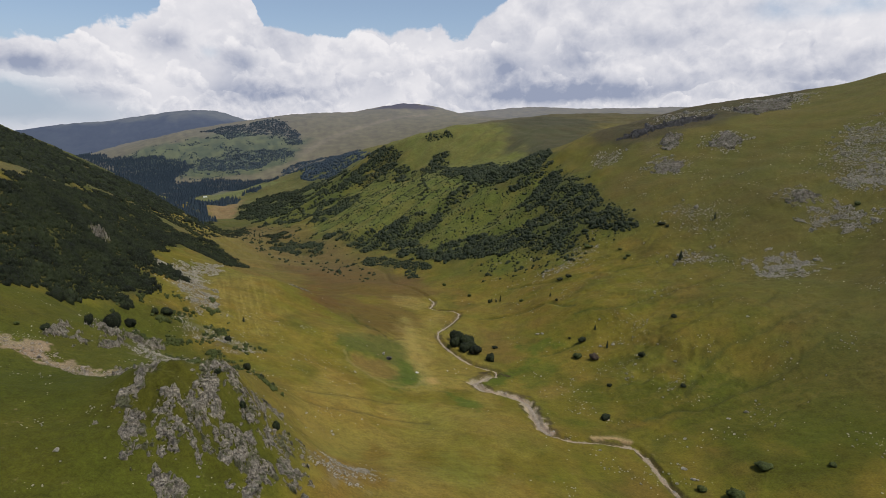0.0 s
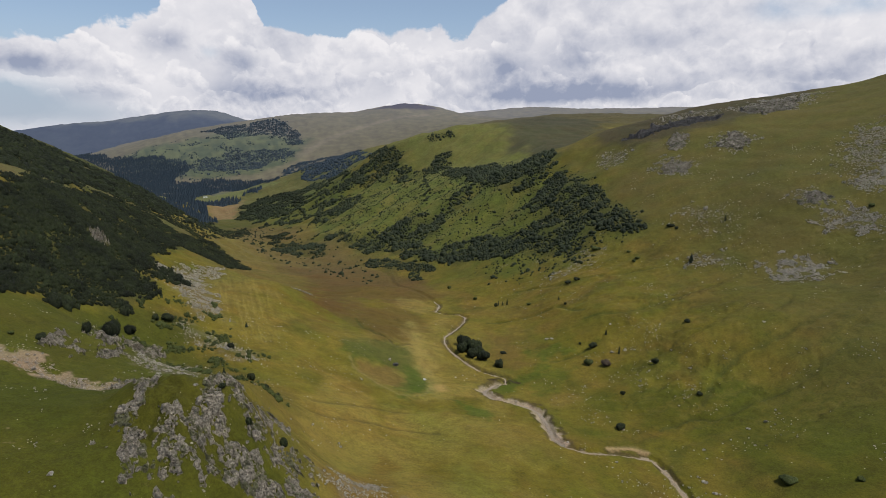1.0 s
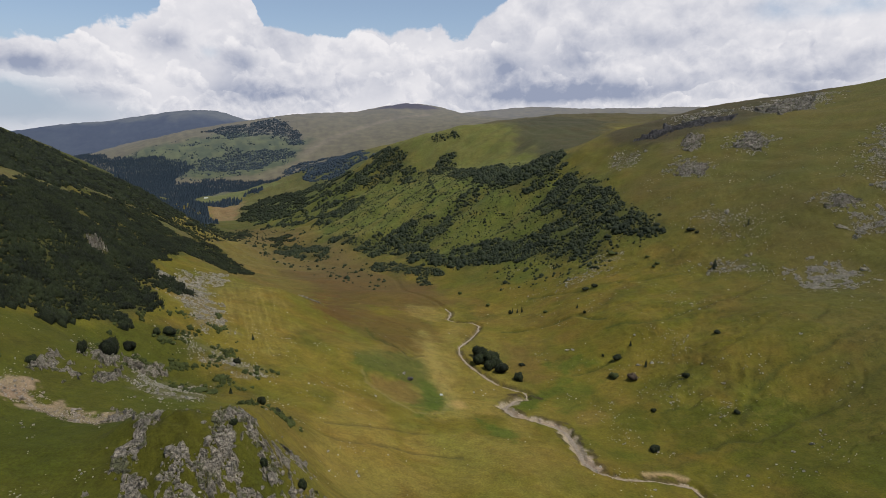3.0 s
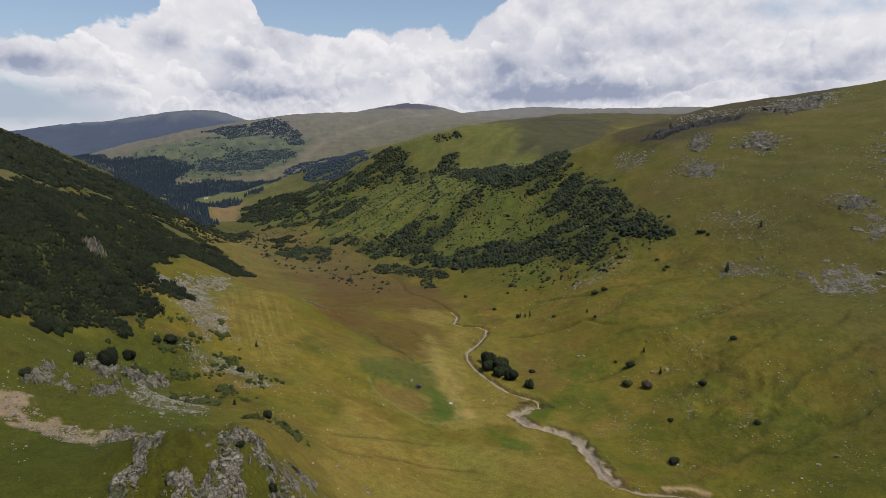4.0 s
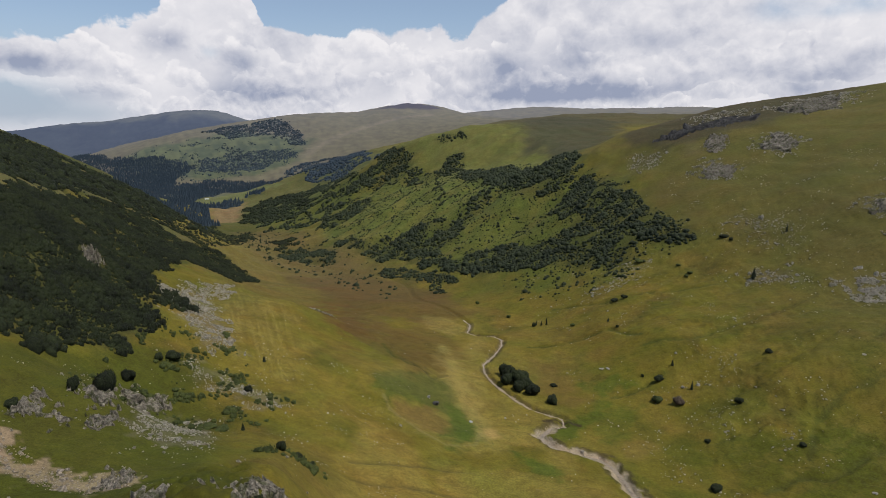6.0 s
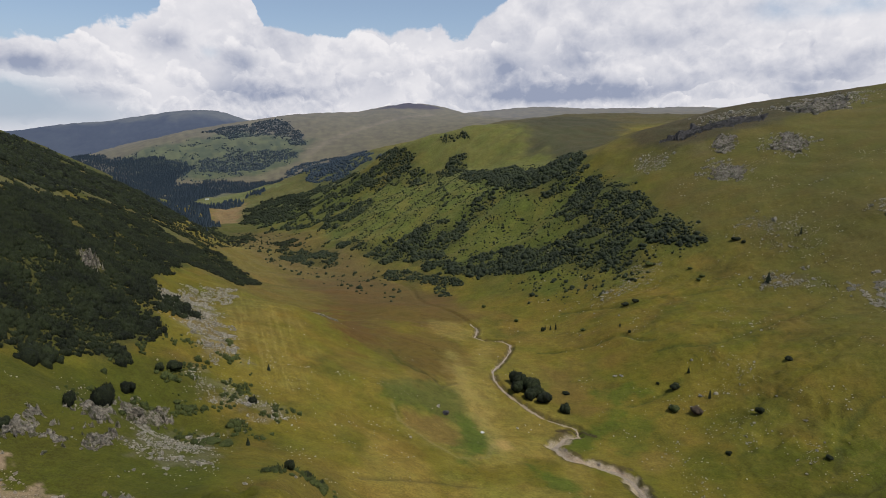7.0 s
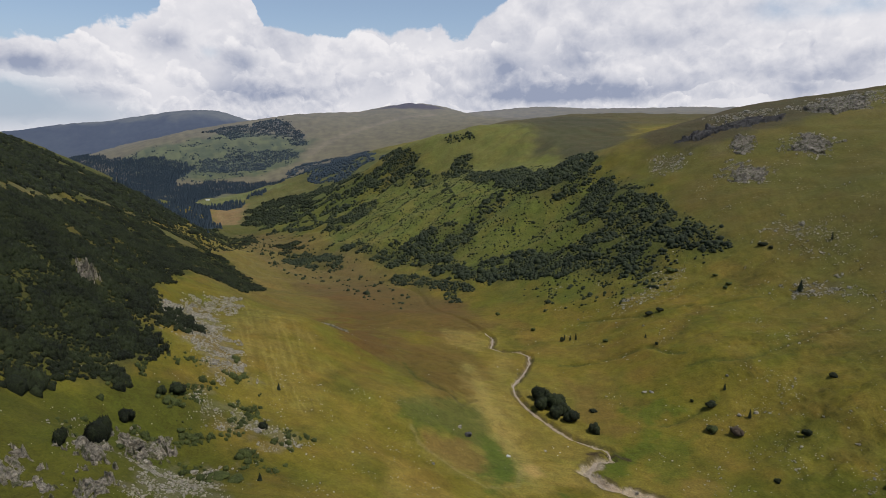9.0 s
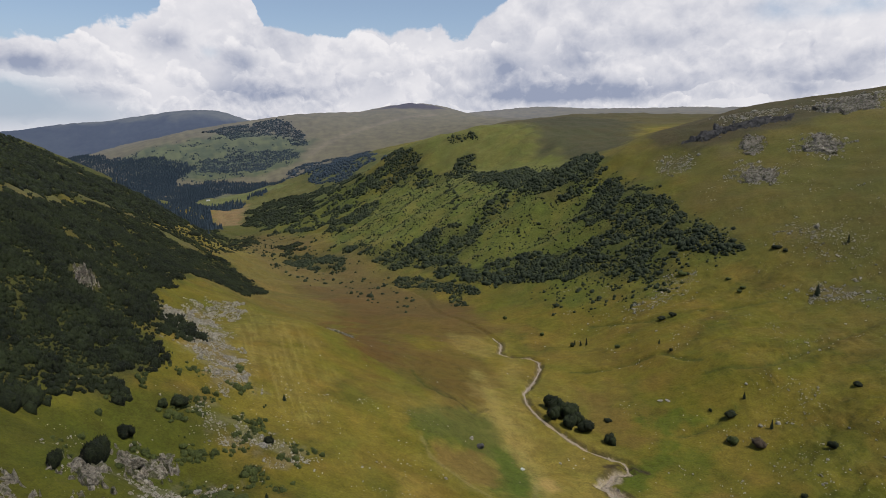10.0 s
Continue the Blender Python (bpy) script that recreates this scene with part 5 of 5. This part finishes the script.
# ---- rocks ----
def blocks(x, y, size, seed):
    """Heights of broken rock: tilted blocks with narrow clefts between, about 0 to 1."""
    u, v = (x * 0.9 + y * 0.45) / size, (y * 0.9 - x * 0.45) / (size * 1.35)
    iu, iv = np.floor(u).astype(int), np.floor(v).astype(int)
    first, second, top = np.full(x.shape, 9.0), np.full(x.shape, 9.0), np.zeros(x.shape)
    table = np.random.RandomState(seed).rand(64, 64, 5)
    for du in (-1, 0, 1):
        for dv in (-1, 0, 1):
            q = table[(iu + du) & 63, (iv + dv) & 63]
            ex, ey = u - iu - du - q[..., 0], v - iv - dv - q[..., 1]
            d = np.maximum(np.abs(ex), np.abs(ey)) * 0.6 + 0.4 * np.hypot(ex, ey)
            own = q[..., 2] + (q[..., 3] - 0.5) * 1.2 * ex + (q[..., 4] - 0.5) * 1.2 * ey
            near = d < first
            second = np.where(near, first, np.minimum(second, d))
            top = np.where(near, own, top)
            first = np.where(near, d, first)
    return top - 0.55 * smooth(0.16, 0.0, second - first)


def rock_shape(seed, level=2, flat=0.7):
    """A faceted boulder of radius about 1."""
    rng = np.random.RandomState(seed)
    v, t = ball(level)
    cuts = rng.normal(size=(14, 3))
    cuts /= np.linalg.norm(cuts, axis=1)[:, None]
    far = rng.uniform(0.42, 0.8, 14)
    for c, k in zip(cuts, far):
        over = np.maximum(v @ c - k, 0)
        v = v - over[:, None] * c
    v = v / 0.8 * rng.uniform(0.75, 1.25, 3) + rng.uniform(-0.02, 0.02, v.shape)
    v[:, 2] *= flat
    return v, t


PEBBLES = [rock_shape(i, 1) for i in range(8)]
CHIPS = [rock_shape(40 + i, 0, 0.75) for i in range(8)]
BLOCKS = [rock_shape(300 + i, 1, 0.95) for i in range(8)]


def loose_blocks(ob, centre, x, y, size, mat, seed, most):
    """Broken blocks lying packed on an outcrop: the largest are parts of their own, the rest one heap."""
    rng = np.random.RandomState(seed)
    z = height(x, y)
    order = np.argsort(-size)
    big, rest = order[:most], order[most:]
    meshes = [sheet("rock", v, t, mat) for v, t in BLOCKS]
    for i in big:
        rock = part("rock", meshes[rng.randint(len(meshes))], ob)
        rock.matrix_basis = pose(x[i] - centre[0], y[i] - centre[1], z[i] + 0.25 * size[i] - centre[2], rng.uniform(8, 34), rng.uniform(-34, -8), rng.uniform(-30, 30)) @ Matrix.Diagonal((*(size[i] * rng.uniform((0.6, 0.9, 0.6), (1.1, 1.6, 1.1))), 1))
    if len(rest):
        v, t = spread_out(PEBBLES, x[rest], y[rest], z[rest] + 0.2 * size[rest], size[rest], rng.uniform(0.8, 1.2, len(rest)), rng)
        tagged(part("rubble", sheet("rubble", v - centre, t, mat), ob), kind="stuff")


def crag(rings, step, tall, block, seed, label, edge=1.2, mat=None, bare=0.55):
    """A rock outcrop: broken blocks that stand out of the turf within the rings."""
    pts = np.array([q for ring in rings for q in ring], float)
    lo, hi = pts.min(0) - 3, pts.max(0) + 3
    gx, gy = np.meshgrid(np.arange(lo[0], hi[0], step), np.arange(lo[1], hi[1], step))
    x, y = gx.ravel(), gy.ravel()
    d = np.max([inside(x, y, ring) for ring in rings], 0) - bare * edge + 1.2 * edge * fbm(x, y, 5.0, 5, 0.75, seed * 0.37)
    m = smooth(-0.5, 0.5, d)
    rough = 0.62 * blocks(x, y, block, seed) + 0.30 * blocks(x + 7, y - 3, block * 0.45, seed + 1) + 0.05 * blocks(x - 2, y + 5, block * 0.22, seed + 2)
    push = fbm(x, y, block * 0.5, 3, 0.6, seed * 0.11) * step * 1.6 * m
    z = height(x, y) - 0.5 + m * (0.35 + tall * rough)
    low, wide = d > -0.6, gx.shape
    i = np.arange(x.size).reshape(wide)
    quads = np.stack([i[:-1, :-1], i[:-1, 1:], i[1:, 1:], i[1:, :-1]], -1).reshape(-1, 4)
    quads = quads[low[quads].any(1)]
    used, quads = np.unique(quads, return_inverse=True)
    v = np.stack([x + push, y - push, z], 1)[used]
    # the joints between the great blocks part it into single rocks
    ob = tagged(new("rock_outcrop"), label, "rock outcrop")
    centre = v.mean(0)
    ob.location = centre
    quads = quads.reshape(-1, 4)
    mid = v[quads].mean(1)
    cut = block * 2.1
    warp = fbm(mid[:, 0], mid[:, 1], block, 2, 0.5, seed) * block * 0.5
    cell = np.floor((mid[:, 0] * 0.9 + mid[:, 1] * 0.45 + warp) / cut).astype(int) * 1000 + np.floor((mid[:, 1] * 0.9 - mid[:, 0] * 0.45 + warp) / (cut * 1.3)).astype(int)
    for key in np.unique(cell):
        own = quads[cell == key]
        name = np.arange(len(v))
        for _ in range(200):
            low = name[own].min(1)
            before = name.copy()
            for k in range(4):
                np.minimum.at(name, own[:, k], low)
            if (name == before).all():
                break
        for lump in np.unique(name[own[:, 0]]):
            piece = own[name[own[:, 0]] == lump]
            if len(piece) < 14:
                continue
            keep, piece = np.unique(piece, return_inverse=True)
            part("rock", sheet("rock", v[keep] - centre, piece.reshape(-1, 4), mat or ROCK), ob)
    rng = np.random.RandomState(seed + 500)
    gap = block * 0.36
    gx, gy = np.meshgrid(np.arange(lo[0], hi[0], gap), np.arange(lo[1], hi[1], gap))
    bx, by = gx.ravel() + rng.uniform(-.5, .5, gx.size) * gap, gy.ravel() + rng.uniform(-.5, .5, gx.size) * gap
    d = np.max([inside(bx, by, ring) for ring in rings], 0) - bare * edge + 1.2 * edge * fbm(bx, by, 5.0, 5, 0.75, seed * 0.37)
    m = smooth(-1.2, 0.3, d) * (0.12 + 0.7 * smooth(-0.25, 0.2, fbm(bx, by, 3.4, 2, 0.5, seed))) > rng.rand(len(bx))
    size = block * 0.22 * np.exp(rng.normal(0, 0.42, len(bx))) * (0.55 + 0.45 * smooth(-1.0, 1.0, d))
    if m.any():
        loose_blocks(ob, centre, bx[m], by[m], size[m], mat or ROCK, seed, 150 if len(rings) > 4 else 30)
    return ob


KNOLL = ([(-77, 129), (-77, 134), (-77, 144), (-73, 143), (-70, 134), (-72, 130)],
         [(-74, 127), (-72, 130), (-68, 127), (-66, 121), (-66, 119), (-68, 118), (-71, 123)],
         [(-67, 128), (-66, 133), (-63, 134), (-60, 130), (-61, 127), (-65, 126)],
         [(-65, 125), (-61, 129), (-57, 131), (-54, 128), (-55, 124), (-60, 123)],
         [(-60, 133), (-58, 139), (-55, 138), (-53, 135), (-57, 132)],
         [(-63, 143), (-61, 147), (-56, 147), (-54, 141), (-57, 140), (-60, 140)],
         [(-67, 151), (-62, 155), (-56, 153), (-52, 150), (-53, 145), (-56, 148), (-60, 149)],
         [(-52, 145), (-51, 154), (-47, 151), (-47, 141), (-50, 140)],
         [(-54, 132), (-52, 135), (-49, 137), (-46, 137), (-42, 134), (-39, 130), (-41, 128), (-46, 125), (-49, 124), (-52, 127)],
         [(-46, 137), (-45, 144), (-42, 143), (-42, 150), (-39, 148), (-37, 139), (-31, 130), (-33, 127), (-37, 131), (-40, 134), (-42, 138)],
         [(-65, 119), (-62, 122), (-60, 121), (-63, 119)],
         [(-55, 168), (-52, 174), (-48, 166), (-47, 158)],
         [(-50, 123), (-46, 124), (-41, 125), (-42, 121), (-47, 121)])
crag(KNOLL, 0.36, 1.6, 2.3, 3, "craggy grey schist outcrop breaking through a grassy knoll", 3.0, None, 0.12)
crag(([(-64, 115), (-58, 117), (-53, 116), (-51, 114), (-56, 107), (-61, 111)],), 0.30, 1.6, 2.2, 5, "low grey rock outcrop in the hillside turf", 2.6)
crag(([(-95, 160), (-96, 171), (-90, 168), (-87, 160), (-91, 156)],), 0.36, 1.9, 2.4, 7, "pale grey rock beside the eroded earth track", 3)
crag(([(-126, 210), (-122, 217), (-113, 203), (-116, 199), (-121, 202)],), 0.38, 2.9, 3.0, 9, "steep grey rock outcrop below dwarf pines", 3)
crag(([(-130, 234), (-127, 238), (-119, 243), (-115, 235), (-118, 224), (-122, 223)],), 0.40, 2.8, 3.2, 11, "jagged grey rock outcrop beside dwarf pines", 3.4)
crag(([(-115, 193), (-111, 200), (-107, 191), (-110, 187)],), 0.38, 2.4, 2.6, 13, "small grey rock outcrop in steep turf", 2.6)
crag(([(-128, 186), (-129, 197), (-124, 196), (-119, 184), (-124, 182)],), 0.40, 2.2, 2.6, 15, "weathered grey rock ribs above the earth track", 3)
crag(([(-122, 189), (-117, 191), (-114, 184), (-115, 180)],), 0.40, 1.9, 2.2, 17, "broken grey rock ledge in the turf", 2.6)
crag(([(-186, 316), (-190, 328), (-186, 327), (-178, 316), (-174, 308), (-178, 308)],), 0.5, 7.5, 4.5, 19, "pale rock crag standing out of the dwarf pine thicket", 3)
crag(([(-117, 420), (-107, 424), (-93, 410), (-92, 398), (-104, 401)],), 0.6, 1.9, 3.0, 21, "low grey rock scar at the edge of the moraine", 4)
crag(([(206, 600), (226, 632), (236, 604), (222, 584)],), 0.7, 3.0, 3.6, 27, "heap of grey blocks on the upper slope", 5, None, 0.15)
crag(([(272, 632), (302, 660), (304, 628), (284, 610)],), 0.75, 3.2, 3.8, 29, "grey boulder outcrop on the upper slope", 5, None, 0.15)
crag(([(256, 450), (272, 462), (276, 450), (262, 442)],), 0.6, 2.8, 3.2, 31, "slanting grey rock slabs in the slope", 5, None, 0.15)




crag((CREST_SCAR,), 1.3, 5.0, 6.0, 33, "pale rock scar along the crest of the ridge", 7, None, 0.55)
# dark stone on these ribs imitates the cloud shade over the crest
crag((CREST_RIB,), 1.4, 4.0, 5.0, 35, "grey rock ribs under the crest, darkened for cloud shade", 8, DARK_ROCK, 1.05)
crag((SIDE_ROCKS,), 0.8, 3.0, 3.6, 37, "grey rocks in the upper slope", 5, None, 0.15)


def stones(name, label, x, y, size, mat, seed):
    rng = np.random.RandomState(seed)
    v, t = spread_out(CHIPS, x, y, height(x, y) + 0.15 * size, size, rng.uniform(0.7, 1.2, len(x)), rng)
    return tagged(new(name, sheet(name, v, t, mat)), label, "stones", kind="stuff")


def scree(ring, step, size, seed, ragged, share=0.8):
    rng = np.random.RandomState(100 + seed)

    def keep(x, y):
        d = inside(x, y, ring) + 1.6 * ragged * fbm(x, y, 9, 4, 0.65, seed)
        return smooth(-2.5, 2, d) * (share * smooth(-0.5, 0.1, fbm(x, y, 6, 3, 0.6, seed * 2.2)) + 0.05)
    x, y = scatter(ring, step * 0.56, rng, keep)
    s = 0.64 * size * np.exp(rng.normal(0, 0.5, len(x)))
    stones("scree", "pale grey scree of broken stones on the slope", x, y, s, STONE, seed)


scree(SCREE_LEFT, 0.95, 0.5, 1, 6)
scree(SCREE_FOOT, 0.9, 0.40, 2, 5, 0.5)
scree(SCREE_LOW, 1.0, 0.40, 3, 5, 0.45)
scree(SCREE_NEAR, 0.7, 0.34, 4, 4, 0.45)
scree(SCREE_R1, 0.85, 0.55, 5, 8, 0.95)
scree(SCREE_R2, 1.0, 0.5, 6, 7)
scree(SCREE_R3, 0.9, 0.55, 7, 9, 0.95)
scree(SCREE_R4, 1.2, 0.6, 8, 8, 0.5)
scree(SCREE_R5, 1.2, 0.65, 9, 10, 0.7)
scree(SCREE_R6, 1.7, 0.8, 10, 12, 0.45)
scree(SCREE_R7, 1.8, 0.9, 11, 12, 0.45)
scree(SCREE_EDGE, 1.7, 0.7, 21, 10, 0.6)
scree(SCREE_SHELF, 1.5, 0.7, 22, 8, 0.7)
scree(STONY_FLAT, 1.4, 0.5, 23, 6, 0.5)
scree(STONY_BROW, 2.0, 0.8, 24, 8, 0.4)
scree(SCREE_LEDGE, 1.4, 0.5, 12, 5, 0.35)
scree(PINE_SCREE, 1.1, 0.6, 13, 3, 0.6)
scree([(265, 778), (300, 818), (345, 815), (330, 770), (285, 740), (250, 745)], 3.2, 1.3, 17, 16, 0.35)
scree([(372, 805), (424, 850), (490, 825), (425, 765), (395, 735), (355, 740)], 2.8, 1.2, 18, 18, 0.5)
scree([(300, 500), (356, 540), (420, 600), (400, 520), (330, 455)], 2.2, 0.7, 19, 16, 0.4)
scree([(186, 470), (215, 480), (230, 455), (200, 440)], 1.6, 0.45, 20, 10, 0.35)
scree([(105, 274), (117, 278), (117, 271), (106, 266)], 1.2, 0.3, 14, 5, 0.5)
scree([(80, 300), (96, 308), (104, 291), (93, 282), (83, 287)], 1.5, 0.3, 15, 6, 0.4)
scree([(93, 325), (103, 342), (118, 336), (107, 316)], 1.6, 0.3, 16, 6, 0.35)


def strewn_stones():
    """Single stones over the pastures."""
    rng = np.random.RandomState(77)
    for label, lo, hi, n, size, grain in (("scattered pale stones over the west pasture", (-150, 95), (-40, 330), 3000, 0.17, 12),
                                          ("scattered pale stones over the east slope", (40, 170), (330, 620), 9000, 0.25, 24),
                                          ("scattered stones over the valley floor", (-120, 150), (80, 480), 500, 0.22, 20)):
        x, y = rng.uniform(lo[0], hi[0], n * 3), rng.uniform(lo[1], hi[1], n * 3)
        m = 0.9 * smooth(0.15, 0.8, fbm(x, y, grain, 3, 0.6, 3.9)) + 0.02 > rng.rand(len(x))
        x, y = x[m], y[m]
        s = size * np.exp(rng.normal(0, 0.5, len(x)))
        stones("field_stones", label, x, y, s, STONE, 9)


strewn_stones()


def track_rubble():
    rng = np.random.RandomState(31)
    x, y = scatter(TRACK, 0.75, rng, lambda a, b: 0.75 * smooth(-1.5, 0.5, inside(a, b, TRACK)))
    stones("track_rubble", "loose pale rubble on the eroded earth track", x, y, 0.22 * np.exp(rng.normal(0, 0.5, len(x))), GRAVEL, 12)
    for line, wide, step in ((BROOK, 1.0, 0.5), (GRAVEL_BED, 3.6, 0.5)):
        ring = np.array(line, float)
        lo, hi = ring.min(0) - 6, ring.max(0) + 6
        lo[1], hi[1] = max(lo[1], 150), min(hi[1], 468)
        gx, gy = np.meshgrid(np.arange(lo[0], hi[0], step), np.arange(lo[1], hi[1], step))
        x, y = gx.ravel() + rng.uniform(-.3, .3, gx.size), gy.ravel() + rng.uniform(-.3, .3, gx.size)
        d = along(x, y, line)[0] + 1.2 * fbm(x, y, 5, 2, 0.5, 7.7)
        m = smooth(wide, wide * 0.5, d) * 0.55 > rng.rand(len(x))
        x, y = x[m], y[m]
        stones("brook_gravel", "pale gravel and cobbles along the brook", x, y, 0.15 * np.exp(rng.normal(0, 0.5, len(x))), GRAVEL, 14)


track_rubble()


def brook():
    """The water: a ribbon in the bed, winding a little inside it."""
    line = np.array(BROOK, float)
    seg = np.hypot(*np.diff(line, axis=0).T)
    s = np.concatenate([[0], np.cumsum(seg)])
    u = np.arange(0, s[-1], 1.0)
    x, y = np.interp(u, s, line[:, 0]), np.interp(u, s, line[:, 1])
    x, y, u = x[y < 470], y[y < 470], u[y < 470]
    for _ in range(3):
        x[1:-1] = (x[:-2] + 2 * x[1:-1] + x[2:]) / 4
        y[1:-1] = (y[:-2] + 2 * y[1:-1] + y[2:]) / 4
    tx, ty = np.gradient(x), np.gradient(y)
    k = np.hypot(tx, ty) + 1e-6
    nx, ny = -ty / k, tx / k
    sway = 0.5 * perlin(u / 6.0, u * 0 + 0.5)
    half = 0.36 + 0.16 * perlin(u / 9.0, u * 0 + 7.5) + 0.5 * smooth(4, 1, along(x, y, GRAVEL_BED)[0])
    z = height(x, y) + 0.10
    for _ in range(4):
        z[1:-1] = (z[:-2] + 2 * z[1:-1] + z[2:]) / 4
    rows = [np.stack([x + nx * (sway + e * half), y + ny * (sway + e * half), z], 1) for e in (-1, -0.4, 0.4, 1)]
    n = len(u)
    v = np.stack(rows, 1).reshape(-1, 3)
    quads = np.array([[4 * i + j, 4 * i + j + 1, 4 * i + j + 5, 4 * i + j + 4] for i in range(n - 1) for j in range(3)])
    tagged(new("water", sheet("water", v, quads[:, ::-1], WATER, flat=False)), "shallow brook water over a stony bed", "water", kind="structure")


brook()


def boulders():
    """Large single boulders on the meadow."""
    for x, y, s, mat, label, seed in ((-29, 308, (2.3, 1.6, 1.9), DARK_ROCK, "large dark grey boulder lying on the green meadow", 201), (-32.5, 313, (1.2, 1.0, 0.9), STONE, "brownish boulder beside the dark boulder", 202),
                                      (-13.5, 299, (0.85, 0.8, 0.85), WHITE_ROCK, "bright white boulder on the dry grass", 203), (58, 354, (1.3, 1.0, 0.5), STONE, "flat pale boulder in the turf", 204),
                                      (60.5, 352, (0.8, 1.0, 0.5), STONE, "flat pale boulder in the turf", 205), (-108, 232, (1.3, 1.0, 1.0), STONE, "pale boulder among scree", 206),
                                      (-79, 113, (0.8, 0.6, 0.5), STONE, "pale stone lying on the steep turf", 207), (118, 291, (1.1, 0.9, 0.8), STONE, "pale boulder on the east slope", 208),
                                      (122, 239, (0.9, 0.8, 0.7), STONE, "pale boulder on the east slope", 209), (131, 243, (1.1, 0.9, 0.9), STONE, "pale boulder on the east slope", 210)):
        v, t = rock_shape(seed, 3)
        v = v + 0.05 * np.array([[noise.noise(Vector(q) * 3 + Vector((seed, k, 0))) for k in range(3)] for q in v])
        ob = new("boulder", sheet("boulder", v * s, t, mat))
        z = float(height(np.array([x * 1.0]), np.array([y * 1.0]))[0])
        ob.matrix_basis = pose(x, y, z + 0.25 * s[2], 0, 0, seed * 37)
        tagged(ob, label, "boulder", "boulders on the meadow" if mat is STONE else "")


boulders()


def mountain_hut(x, y):
    """A small pale shepherds' hut on the far pasture."""
    ob = tagged(new("mountain_hut"), "small pale shepherds' hut on the far green pasture", "hut")
    ob.matrix_basis = pose(x, y, float(height(np.array([x * 1.0]), np.array([y * 1.0]))[0]) - 0.3, 0, 0, 20)

    def box(name, lo, hi, mat, label=""):
        bm = bmesh.new()
        bmesh.ops.create_cube(bm, size=1.0)
        for q in bm.verts:
            q.co = Vector([lo[i] + (q.co[i] + 0.5) * (hi[i] - lo[i]) for i in range(3)])
        bmesh.ops.bevel(bm, geom=bm.edges[:], offset=0.05, segments=1, affect="EDGES")
        me = bpy.data.meshes.new(name)
        bm.to_mesh(me)
        bm.free()
        me.materials.append(mat)
        part(name, me, ob, label)
    box("wall", (-6, -2.5, 0), (6, 2.5, 2.6), HUT_WALL, "whitewashed plank wall")
    box("door", (-0.6, -2.58, 0.1), (0.6, -2.52, 2.0), BARK, "brown plank door")
    v = np.array([(-6.5, -3, 2.5), (6.5, -3, 2.5), (6.5, 0, 4.6), (-6.5, 0, 4.6), (-6.5, 3, 2.5), (6.5, 3, 2.5), (-6.5, -3, 2.3), (6.5, -3, 2.3), (6.5, 3, 2.3), (-6.5, 3, 2.3)])
    quads = np.array([(0, 1, 2, 3), (3, 2, 5, 4), (6, 9, 8, 7), (0, 6, 7, 1), (4, 5, 8, 9)])
    part("roof", sheet("roof", v, quads, HUT_ROOF), ob, "pale sheet metal roof")


mountain_hut(-812, 2072)
